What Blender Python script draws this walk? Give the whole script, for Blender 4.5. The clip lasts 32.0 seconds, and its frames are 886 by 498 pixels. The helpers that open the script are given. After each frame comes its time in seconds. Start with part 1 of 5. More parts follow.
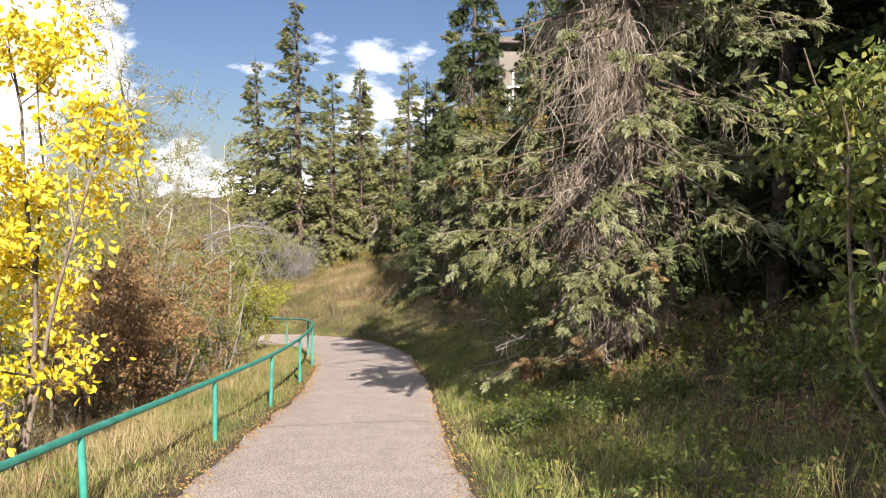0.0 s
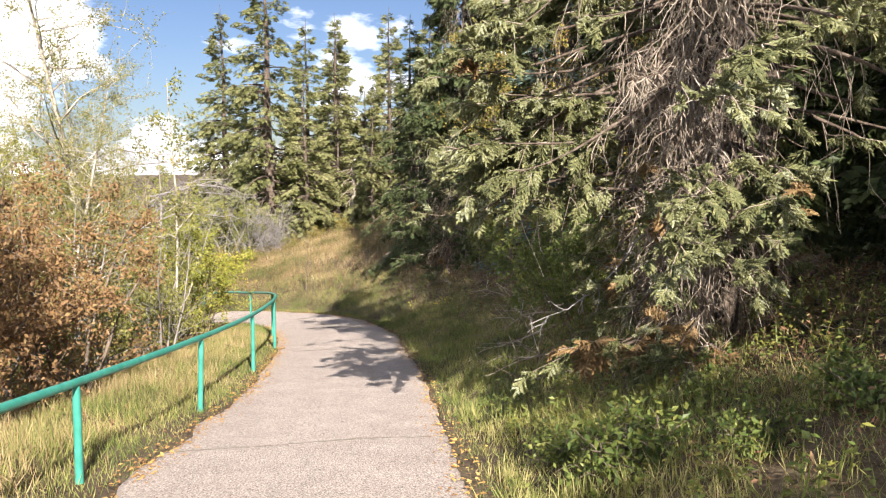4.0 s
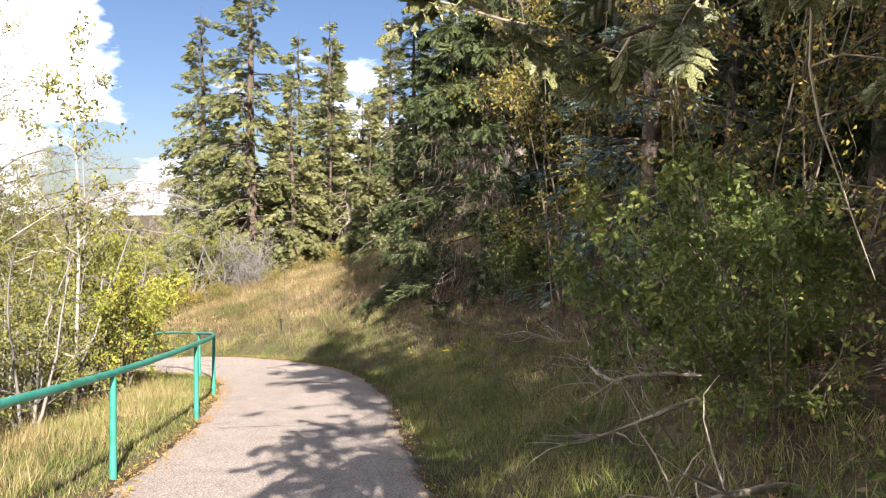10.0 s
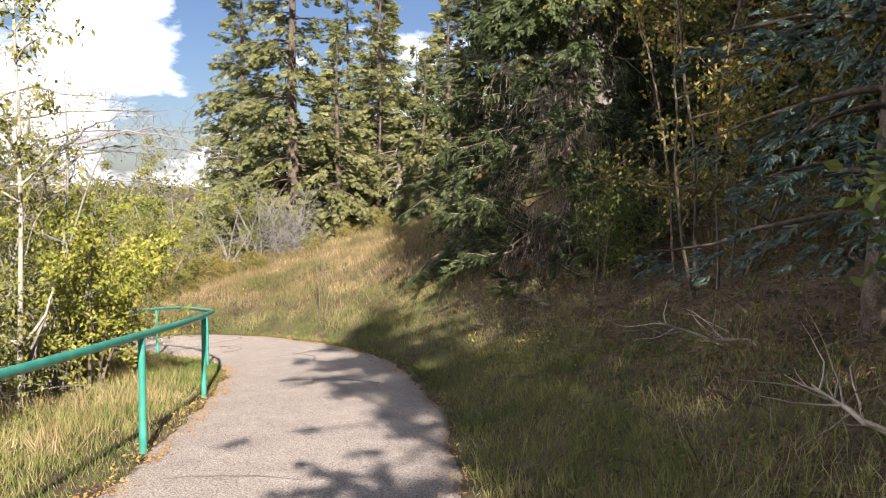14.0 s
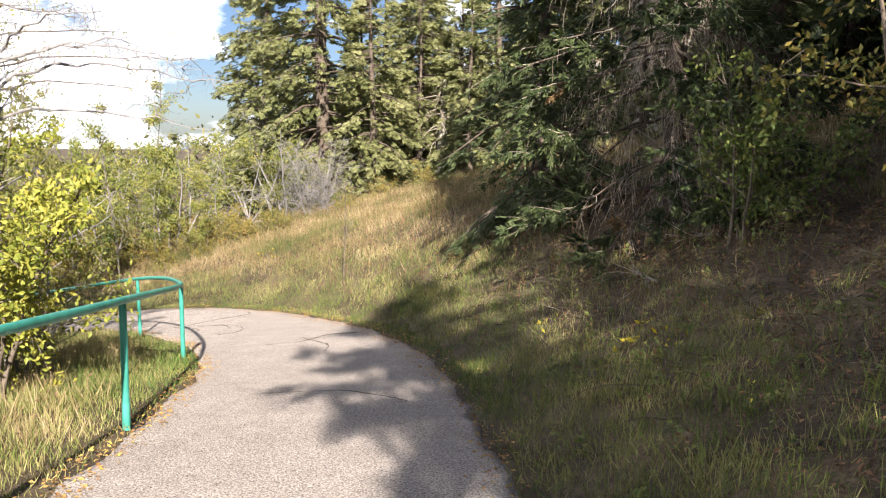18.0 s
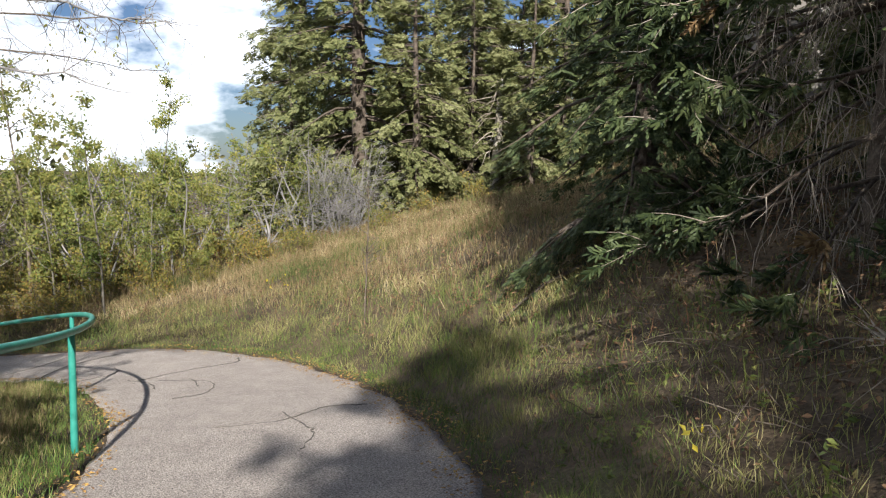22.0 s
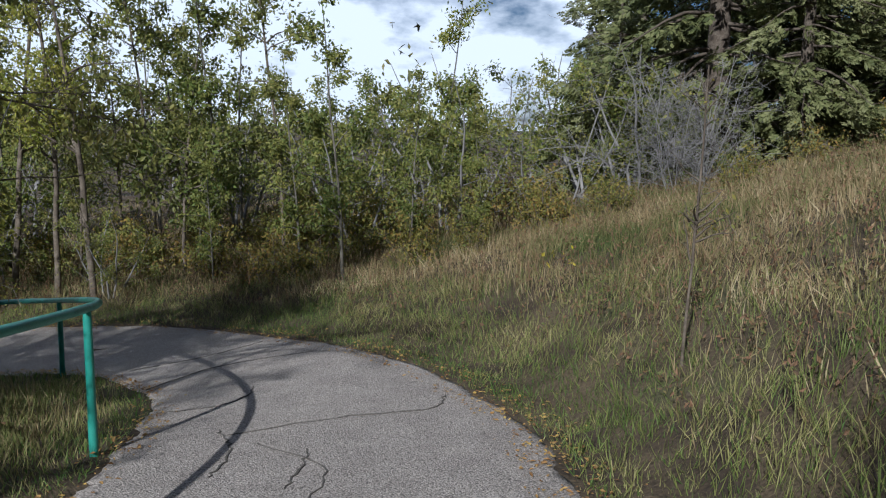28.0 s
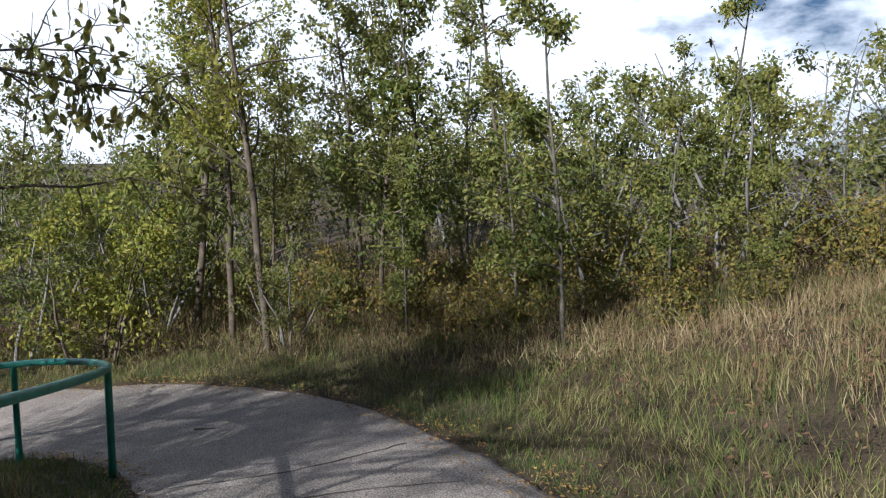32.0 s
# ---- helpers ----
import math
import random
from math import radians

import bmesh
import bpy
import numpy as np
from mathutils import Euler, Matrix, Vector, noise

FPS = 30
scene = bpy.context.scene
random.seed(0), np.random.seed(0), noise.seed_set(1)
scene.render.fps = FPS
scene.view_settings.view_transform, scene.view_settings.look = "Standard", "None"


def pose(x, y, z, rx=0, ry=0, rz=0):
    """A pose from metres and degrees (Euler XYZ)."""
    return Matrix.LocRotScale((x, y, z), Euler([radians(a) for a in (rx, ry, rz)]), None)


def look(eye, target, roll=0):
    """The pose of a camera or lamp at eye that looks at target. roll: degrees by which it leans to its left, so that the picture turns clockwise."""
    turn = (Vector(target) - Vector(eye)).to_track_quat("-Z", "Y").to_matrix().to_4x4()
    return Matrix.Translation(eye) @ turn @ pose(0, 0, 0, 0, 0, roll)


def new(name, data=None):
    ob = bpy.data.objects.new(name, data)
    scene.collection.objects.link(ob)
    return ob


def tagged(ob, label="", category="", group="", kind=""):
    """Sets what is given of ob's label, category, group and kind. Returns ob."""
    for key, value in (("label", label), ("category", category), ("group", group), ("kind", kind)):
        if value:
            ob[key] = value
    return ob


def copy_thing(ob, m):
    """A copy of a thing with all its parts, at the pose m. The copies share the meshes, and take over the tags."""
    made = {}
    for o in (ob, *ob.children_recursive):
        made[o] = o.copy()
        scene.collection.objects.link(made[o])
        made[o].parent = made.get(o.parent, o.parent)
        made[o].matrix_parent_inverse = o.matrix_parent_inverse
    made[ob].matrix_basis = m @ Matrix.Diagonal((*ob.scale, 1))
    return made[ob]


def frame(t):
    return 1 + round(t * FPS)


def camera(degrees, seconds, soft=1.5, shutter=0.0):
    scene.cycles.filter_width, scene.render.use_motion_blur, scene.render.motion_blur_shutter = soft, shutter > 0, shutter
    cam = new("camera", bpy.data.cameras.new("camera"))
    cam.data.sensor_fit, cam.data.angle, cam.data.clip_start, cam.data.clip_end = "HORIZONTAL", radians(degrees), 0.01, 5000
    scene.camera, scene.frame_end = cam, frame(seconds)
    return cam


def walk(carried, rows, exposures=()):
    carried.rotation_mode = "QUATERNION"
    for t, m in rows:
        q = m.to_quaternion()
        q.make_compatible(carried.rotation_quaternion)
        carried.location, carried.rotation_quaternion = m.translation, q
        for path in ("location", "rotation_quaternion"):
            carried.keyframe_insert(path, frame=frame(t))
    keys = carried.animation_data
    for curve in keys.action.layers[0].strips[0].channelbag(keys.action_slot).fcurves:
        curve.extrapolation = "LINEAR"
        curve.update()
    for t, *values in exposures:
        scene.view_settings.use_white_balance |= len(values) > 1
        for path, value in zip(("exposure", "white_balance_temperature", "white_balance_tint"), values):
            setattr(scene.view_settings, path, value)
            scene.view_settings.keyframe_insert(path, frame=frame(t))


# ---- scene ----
cam = camera(57.0, 32.0, soft=1.2)
PATH = [
    (0, (3.597, -4.759, 4.587), (3.352, -2.78, 4.435), -0.1),
    (1, (3.407, -3.78, 4.372), (3.144, -1.807, 4.176), -0.3),
    (2, (3.17, -2.766, 4.169), (2.867, -0.794, 4.022), -0.4),
    (3, (2.984, -1.748, 3.946), (2.7, 0.226, 3.793), -0.5),
    (4, (2.835, -0.71, 3.78), (2.638, 1.269, 3.571), -0.4),
    (4.5, (2.824, -0.167, 3.703), (2.629, 1.812, 3.489), -0.4),
    (6.5, (2.654, 1.85, 3.368), (2.489, 3.837, 3.21), -0.4),
    (7, (2.561, 2.336, 3.284), (2.375, 4.319, 3.104), -0.6),
    (8, (2.46, 3.398, 3.135), (2.331, 5.386, 2.963), 1.2),
    (9, (2.292, 4.444, 2.947), (2.112, 6.434, 2.85), 1.4),
    (10, (2.017, 5.513, 2.774), (1.81, 7.5, 2.67), 0.1),
    (11, (1.776, 6.562, 2.639), (1.642, 8.551, 2.486), -0.9),
    (12, (1.613, 7.623, 2.505), (1.485, 9.614, 2.362), -0.4),
    (13, (1.465, 8.738, 2.352), (1.19, 10.712, 2.185), 0.7),
    (14, (1.254, 9.828, 2.237), (0.915, 11.792, 2.069), 0.5),
    (14.5, (1.149, 10.313, 2.182), (0.823, 12.279, 2.013), -0.6),
    (16.5, (0.726, 12.422, 1.937), (0.373, 14.383, 1.764), -0.8),
    (17, (0.632, 13.024, 1.828), (0.259, 14.98, 1.649), -0.5),
    (17.5, (0.49, 13.556, 1.769), (0.07, 15.495, 1.52), 0.6),
    (18, (0.371, 14.02, 1.724), (-0.074, 15.953, 1.465), 0.3),
    (19, (0.049, 15.142, 1.587), (-0.337, 17.089, 1.336), 0.5),
    (20, (-0.119, 16.296, 1.436), (-0.503, 18.243, 1.187), 0.9),
    (21, (-0.378, 17.476, 1.289), (-0.823, 19.414, 1.077), 1.0),
    (22, (-0.723, 18.591, 1.174), (-1.295, 20.498, 0.978), 0.8),
    (23, (-1.118, 19.722, 1.058), (-1.822, 21.581, 0.841), 1.3),
    (24, (-1.425, 20.828, 0.925), (-2.067, 22.712, 0.735), 1.8),
    (24.5, (-1.539, 21.383, 0.87), (-2.19, 23.265, 0.683), 1.9),
    (26.5, (-2.301, 23.531, 0.71), (-3.268, 25.271, 0.515), 1.5),
    (27, (-2.534, 24.068, 0.634), (-3.57, 25.761, 0.392), 1.6),
    (28, (-3.108, 25.146, 0.477), (-4.415, 26.629, 0.17), 1.3),
    (29, (-3.714, 26.104, 0.38), (-5.134, 27.491, 0.137), 0.3),
    (30, (-4.343, 27.034, 0.257), (-5.77, 28.419, 0.038), -0.0),
    (31, (-5.054, 27.887, 0.09), (-6.634, 29.095, -0.114), -0.7),
    (31.5, (-5.425, 28.274, 0.028), (-7.169, 29.223, -0.21), 1.1),
    (32, (-5.845, 28.697, 0.002), (-7.593, 29.641, -0.231), -0.2),
]
walk(cam, [(t, look(eye, target, roll)) for t, eye, target, roll in PATH], exposures=[(0, 1.25, 6550, 16), (4, 1.6, 6550, 16), (11, 1.7, 6550, 16), (13, 1.37, 6550, 16), (17, 1.62, 6450, 15), (20, 1.42, 6350, 12), (23, 0.62, 5850, 9), (27, 0.02, 5450, 8), (30, -0.18, 5250, 8), (31, 0.1, 5400, 9), (32, 0.23, 5600, 10)])

# ---- sun, sky, exposure ----
SUN_EL, SUN_AZ = radians(32), math.atan2(0.38, -0.92)
sun_dir = Vector((0.38, -0.92, 0)).normalized() * math.cos(SUN_EL) + Vector((0, 0, math.sin(SUN_EL)))
sun = new("sun", bpy.data.lights.new("sun", "SUN"))
sun.data.energy, sun.data.angle, sun.data.color = 5.0, radians(0.6), (1.0, 0.93, 0.82)
sun.matrix_world = look(sun_dir * 200, (0, 0, 0))
world = bpy.data.worlds.new("world")
scene.world = world
world.use_nodes = True
wn, wl = world.node_tree.nodes, world.node_tree.links
sky = wn.new("ShaderNodeTexSky")
sky.sky_type, sky.sun_disc = "NISHITA", False
sky.sun_elevation, sky.sun_rotation = SUN_EL, SUN_AZ
sky.air_density, sky.dust_density, sky.ozone_density = 1.0, 0.6, 1.5
tc = wn.new("ShaderNodeTexCoord")
stretch = wn.new("ShaderNodeMapping")
stretch.inputs["Scale"].default_value = (1.0, 1.0, 2.3)
stretch.inputs["Location"].default_value = (0.35, 0.2, 0.1)
puff = wn.new("ShaderNodeTexNoise")
puff.inputs["Scale"].default_value, puff.inputs["Detail"].default_value = 5.2, 8.0
puff.inputs["Roughness"].default_value = 0.55
cover = wn.new("ShaderNodeValToRGB")
cover.color_ramp.elements[0].position, cover.color_ramp.elements[1].position = 0.57, 0.70
height = wn.new("ShaderNodeSeparateXYZ")
low = wn.new("ShaderNodeMapRange")
low.inputs["From Min"].default_value, low.inputs["From Max"].default_value = 0.0, 0.15
low.inputs["To Min"].default_value, low.inputs["To Max"].default_value = 0.13, -0.01
lift = wn.new("ShaderNodeMath")
lift.operation = "ADD"
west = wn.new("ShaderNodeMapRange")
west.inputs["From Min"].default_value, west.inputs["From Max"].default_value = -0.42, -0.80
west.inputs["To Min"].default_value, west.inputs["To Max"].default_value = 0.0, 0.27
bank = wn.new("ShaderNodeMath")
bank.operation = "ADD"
cloud = wn.new("ShaderNodeMixRGB")
cloud.inputs["Color2"].default_value = (20.0, 20.2, 20.8, 1)
deep = wn.new("ShaderNodeMixRGB")
deep.blend_type, deep.inputs["Fac"].default_value = "MULTIPLY", 1.0
deep.inputs["Color2"].default_value = (0.53, 0.60, 0.74, 1)
wl.new(tc.outputs["Generated"], stretch.inputs["Vector"])
wl.new(stretch.outputs["Vector"], puff.inputs["Vector"])
wl.new(tc.outputs["Generated"], height.inputs["Vector"])
wl.new(height.outputs["Z"], low.inputs["Value"])
wl.new(puff.outputs["Fac"], lift.inputs[0])
wl.new(low.outputs["Result"], lift.inputs[1])
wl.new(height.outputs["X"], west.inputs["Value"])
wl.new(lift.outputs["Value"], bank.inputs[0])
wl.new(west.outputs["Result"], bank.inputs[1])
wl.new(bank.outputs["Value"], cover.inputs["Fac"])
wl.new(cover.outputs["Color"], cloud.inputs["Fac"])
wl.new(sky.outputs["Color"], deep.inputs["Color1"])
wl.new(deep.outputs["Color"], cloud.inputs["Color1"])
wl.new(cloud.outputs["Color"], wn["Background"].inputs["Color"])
wn["Background"].inputs["Strength"].default_value = 0.05


# ---- materials ----
def ramp_material(name, colors, source="island", rough=0.7, scale=3.0, bump=0.0, bump_scale=40.0, thin=0.0, metal=0.0, fine=0.0, spec=0.3, patch=0.9):
    """A procedural material: a colour ramp over noise, islands or objects, fine grain, relief and, for leaves, light through them."""
    m = bpy.data.materials.new(name)
    m.use_nodes = True
    n, l = m.node_tree.nodes, m.node_tree.links
    bs = n["Principled BSDF"]
    bs.inputs["Roughness"].default_value, bs.inputs["Metallic"].default_value = rough, metal
    bs.inputs["Specular IOR Level"].default_value = spec
    ramp = n.new("ShaderNodeValToRGB")
    els = ramp.color_ramp.elements
    while len(els) < len(colors):
        els.new(0.5)
    for k, c in enumerate(colors):
        els[k].position, els[k].color = k / max(1, len(colors) - 1), (*c, 1)
    co = n.new("ShaderNodeTexCoord")
    no = n.new("ShaderNodeTexNoise")
    no.inputs["Scale"].default_value, no.inputs["Detail"].default_value = scale, 6.0
    l.new(co.outputs["Object"], no.inputs["Vector"])
    if source == "noise":
        st = n.new("ShaderNodeMapRange")
        st.inputs["From Min"].default_value, st.inputs["From Max"].default_value = 0.28, 0.72
        l.new(no.outputs["Fac"], st.inputs["Value"])
        fac = st.outputs["Result"]
    else:
        geo = n.new("ShaderNodeNewGeometry")
        info = n.new("ShaderNodeObjectInfo")
        mix = n.new("ShaderNodeMath")
        mix.operation = "MULTIPLY_ADD"
        add = n.new("ShaderNodeMath")
        add.operation = "MULTIPLY_ADD"
        l.new(geo.outputs["Random Per Island"], mix.inputs[0])
        mix.inputs[1].default_value = 0.62
        l.new(info.outputs["Random"], mix.inputs[2])
        sub = n.new("ShaderNodeMath")
        sub.operation = "MULTIPLY_ADD"
        l.new(info.outputs["Random"], sub.inputs[0])
        sub.inputs[1].default_value = -0.82
        l.new(mix.outputs[0], sub.inputs[2])
        add.inputs[1].default_value = patch
        l.new(no.outputs["Fac"], add.inputs[0])
        l.new(sub.outputs[0], add.inputs[2])
        off = n.new("ShaderNodeMath")
        off.operation = "SUBTRACT"
        off.inputs[1].default_value = 0.5 * patch - 0.13
        l.new(add.outputs[0], off.inputs[0])
        fac = off.outputs[0]
    l.new(fac, ramp.inputs["Fac"])
    color = ramp.outputs["Color"]
    if fine:
        gr = n.new("ShaderNodeTexNoise")
        gr.inputs["Scale"].default_value, gr.inputs["Detail"].default_value = bump_scale, 3.0
        l.new(co.outputs["Object"], gr.inputs["Vector"])
        gm = n.new("ShaderNodeMapRange")
        gm.inputs["From Min"].default_value, gm.inputs["From Max"].default_value = 0.3, 0.7
        gm.inputs["To Min"].default_value, gm.inputs["To Max"].default_value = 1 - fine, 1 + fine
        mu = n.new("ShaderNodeMixRGB")
        mu.blend_type, mu.inputs["Fac"].default_value = "MULTIPLY", 1.0
        l.new(gr.outputs["Fac"], gm.inputs["Value"])
        l.new(color, mu.inputs["Color1"])
        l.new(gm.outputs["Result"], mu.inputs["Color2"])
        color = mu.outputs["Color"]
    l.new(color, bs.inputs["Base Color"])
    if bump:
        bt = n.new("ShaderNodeTexNoise")
        bt.inputs["Scale"].default_value, bt.inputs["Detail"].default_value = bump_scale, 4.0
        l.new(co.outputs["Object"], bt.inputs["Vector"])
        bu = n.new("ShaderNodeBump")
        bu.inputs["Strength"].default_value, bu.inputs["Distance"].default_value = bump, 0.02
        l.new(bt.outputs["Fac"], bu.inputs["Height"])
        l.new(bu.outputs["Normal"], bs.inputs["Normal"])
    if thin:
        tr = n.new("ShaderNodeBsdfTranslucent")
        l.new(color, tr.inputs["Color"])
        ms = n.new("ShaderNodeMixShader")
        ms.inputs["Fac"].default_value = thin
        l.new(bs.outputs["BSDF"], ms.inputs[1])
        l.new(tr.outputs["BSDF"], ms.inputs[2])
        l.new(ms.outputs["Shader"], n["Material Output"].inputs["Surface"])
    return m


ASPHALT = ramp_material("asphalt", [(0.335, 0.29, 0.258), (0.375, 0.327, 0.29), (0.415, 0.362, 0.322)], "noise", 0.9, 2.6, 0.9, 70, fine=0.75, spec=0.2)
CRACK = ramp_material("crack_fill", [(0.09, 0.08, 0.07), (0.16, 0.14, 0.12)], "noise", 0.9, 8, 0.4, 90)
SOIL = ramp_material("soil", [(0.04, 0.029, 0.02), (0.07, 0.05, 0.031), (0.11, 0.08, 0.048), (0.075, 0.075, 0.033)], "noise", 0.95, 1.3, 0.9, 30, fine=0.4)
PAINT = ramp_material("green_paint", [(0.028, 0.20, 0.155), (0.04, 0.265, 0.205), (0.06, 0.32, 0.25)], "noise", 0.42, 7, 0.15, 120, fine=0.10, spec=0.45)
TRUNK_GREY = ramp_material("sapling_bark", [(0.07, 0.062, 0.05), (0.14, 0.125, 0.10), (0.22, 0.20, 0.165)], "noise", 0.9, 6, 0.4, 30, fine=0.25)
SPRUCE_BARK = ramp_material("spruce_bark", [(0.045, 0.034, 0.026), (0.11, 0.085, 0.065), (0.17, 0.14, 0.11)], "noise", 0.95, 9, 0.9, 45, fine=0.35)
DEAD_WOOD = ramp_material("dead_twigs", [(0.15, 0.12, 0.095), (0.31, 0.26, 0.205), (0.48, 0.42, 0.345)], "island", 0.9, 3, fine=0.2)
PALE_BARK = ramp_material("aspen_bark", [(0.16, 0.14, 0.11), (0.36, 0.33, 0.27), (0.50, 0.46, 0.38)], "noise", 0.9, 5, 0.5, 30, fine=0.25)
DARK_BARK = ramp_material("shrub_bark", [(0.07, 0.055, 0.042), (0.15, 0.12, 0.09), (0.23, 0.19, 0.15)], "noise", 0.95, 7, 0.5, 40, fine=0.25)
GREY_TWIG = ramp_material("grey_twigs", [(0.13, 0.12, 0.115), (0.24, 0.225, 0.215), (0.36, 0.335, 0.315)], "island", 0.9, 3)
# Darkened so that the shade of the wood is partly in the colour.
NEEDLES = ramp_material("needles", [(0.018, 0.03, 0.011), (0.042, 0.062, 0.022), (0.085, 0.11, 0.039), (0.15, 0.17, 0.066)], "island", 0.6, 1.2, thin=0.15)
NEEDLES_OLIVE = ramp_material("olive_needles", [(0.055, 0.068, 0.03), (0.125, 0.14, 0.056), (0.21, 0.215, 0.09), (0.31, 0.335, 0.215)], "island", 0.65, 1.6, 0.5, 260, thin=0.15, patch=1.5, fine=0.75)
# Lighter, yellower needles: the sun on the far spruces is put into the colour.
NEEDLES_SUNNY = ramp_material("sunlit_needles", [(0.055, 0.07, 0.025), (0.125, 0.14, 0.05), (0.20, 0.205, 0.08), (0.30, 0.295, 0.14)], "island", 0.6, 0.7, thin=0.2, patch=1.3)
NEEDLES_BLUE = ramp_material("blue_needles", [(0.035, 0.06, 0.045), (0.075, 0.115, 0.095), (0.13, 0.19, 0.16), (0.22, 0.29, 0.26)], "island", 0.55, 1.5, thin=0.12)
NEEDLES_RUST = ramp_material("rusty_needles", [(0.11, 0.065, 0.03), (0.20, 0.125, 0.055), (0.31, 0.22, 0.10)], "island", 0.8, 2, thin=0.1)
LEAF_YELLOW = ramp_material("yellow_leaves", [(0.40, 0.36, 0.03), (0.66, 0.53, 0.03), (0.82, 0.66, 0.06), (0.88, 0.76, 0.16)], "island", 0.5, 1.2, thin=0.38)
LEAF_RUST = ramp_material("rust_leaves", [(0.12, 0.06, 0.035), (0.21, 0.125, 0.06), (0.31, 0.19, 0.085), (0.20, 0.19, 0.07)], "island", 0.6, 1.0, thin=0.3)
LEAF_LIME = ramp_material("lime_leaves", [(0.12, 0.165, 0.03), (0.23, 0.265, 0.045), (0.35, 0.34, 0.06), (0.48, 0.42, 0.09)], "island", 0.5, 0.9, thin=0.35)
LEAF_GREEN = ramp_material("green_leaves", [(0.05, 0.085, 0.022), (0.10, 0.145, 0.035), (0.17, 0.20, 0.05), (0.28, 0.26, 0.06)], "island", 0.5, 0.9, thin=0.3)
LEAF_WILLOW = ramp_material("willow_leaves", [(0.085, 0.13, 0.03), (0.16, 0.20, 0.05), (0.26, 0.26, 0.065), (0.38, 0.33, 0.09)], "island", 0.5, 0.9, thin=0.32)
LEAF_OLIVE = ramp_material("olive_leaves", [(0.08, 0.10, 0.028), (0.16, 0.175, 0.045), (0.24, 0.235, 0.065), (0.34, 0.28, 0.08)], "island", 0.5, 0.9, thin=0.3)
LEAF_MIXED = ramp_material("turning_leaves", [(0.07, 0.10, 0.025), (0.16, 0.17, 0.04), (0.32, 0.26, 0.06), (0.36, 0.17, 0.06)], "island", 0.55, 0.7, thin=0.3)
GRASS_GREEN = ramp_material("verge_grass", [(0.075, 0.12, 0.026), (0.14, 0.19, 0.045), (0.25, 0.255, 0.075), (0.43, 0.375, 0.17)], "island", 0.6, 0.9, thin=0.25, patch=1.8)
GRASS_LUSH = ramp_material("lush_grass", [(0.04, 0.085, 0.018), (0.075, 0.15, 0.028), (0.12, 0.20, 0.04), (0.20, 0.24, 0.06)], "island", 0.55, 0.9, thin=0.25, patch=1.4)
GRASS_DRY = ramp_material("dry_grass", [(0.075, 0.105, 0.028), (0.16, 0.165, 0.055), (0.28, 0.205, 0.105), (0.38, 0.285, 0.15), (0.50, 0.41, 0.24)], "island", 0.7, 0.55, thin=0.22, patch=2.2)
WEEDS = ramp_material("dry_weeds", [(0.06, 0.08, 0.022), (0.13, 0.085, 0.05), (0.25, 0.14, 0.08), (0.13, 0.17, 0.045), (0.36, 0.25, 0.14)], "island", 0.8, 0.8, thin=0.15, patch=1.6)
WOOD_LITTER = ramp_material("wood_litter", [(0.05, 0.032, 0.024), (0.10, 0.058, 0.038), (0.17, 0.10, 0.058), (0.27, 0.165, 0.08)], "island", 0.85, 1.0)
LITTER = ramp_material("leaf_litter", [(0.13, 0.07, 0.03), (0.30, 0.16, 0.06), (0.45, 0.28, 0.09), (0.62, 0.45, 0.10)], "island", 0.7, 1.0, thin=0.15)
FAR_WOOD = ramp_material("far_woods", [(0.06, 0.075, 0.03), (0.13, 0.13, 0.05), (0.24, 0.20, 0.08)], "island", 0.8, 0.05)
WHITE = ramp_material("white_paint", [(0.70, 0.70, 0.68), (0.80, 0.80, 0.78)], "noise", 0.6, 2, 0.1, 30)
SIDING = ramp_material("siding", [(0.16, 0.145, 0.125), (0.23, 0.21, 0.185)], "noise", 0.8, 2, 0.2, 20)
ROOFING = ramp_material("shingles", [(0.12, 0.10, 0.09), (0.20, 0.17, 0.15)], "noise", 0.9, 3, 0.5, 20)
GLASS = ramp_material("window_glass", [(0.04, 0.05, 0.06), (0.07, 0.08, 0.09)], "noise", 0.08, 1, spec=0.6)


# ---- mesh tools ----
def mesh_from(name, verts, faces, material, smooth=False):
    """A mesh from arrays: verts (n, 3), faces (m, k)."""
    faces = np.asarray(faces, np.int32)
    me = bpy.data.meshes.new(name)
    count, k = faces.shape
    me.vertices.add(len(verts))
    me.vertices.foreach_set("co", np.asarray(verts, np.float32).ravel())
    me.loops.add(count * k)
    me.loops.foreach_set("vertex_index", faces.ravel())
    me.polygons.add(count)
    me.polygons.foreach_set("loop_start", np.arange(0, count * k, k, dtype=np.int32))
    me.polygons.foreach_set("loop_total", np.full(count, k, np.int32))
    me.polygons.foreach_set("use_smooth", np.full(count, smooth))
    me.update(calc_edges=True)
    me.materials.append(material)
    return me


def part(name, me, parent, label="", at=None):
    ob = new(name, me)
    ob.parent = parent
    if at is not None:
        ob.matrix_local = at
    if label:
        ob["label"] = label
    return ob


def from_bm(bm, name, material, smooth=False):
    me = bpy.data.meshes.new(name)
    bm.to_mesh(me)
    bm.free()
    me.materials.append(material)
    if smooth:
        me.polygons.foreach_set("use_smooth", np.ones(len(me.polygons), bool))
    return me


def unit(v):
    v = np.asarray(v, float)
    return v / np.maximum(np.linalg.norm(v, axis=-1, keepdims=True), 1e-9)


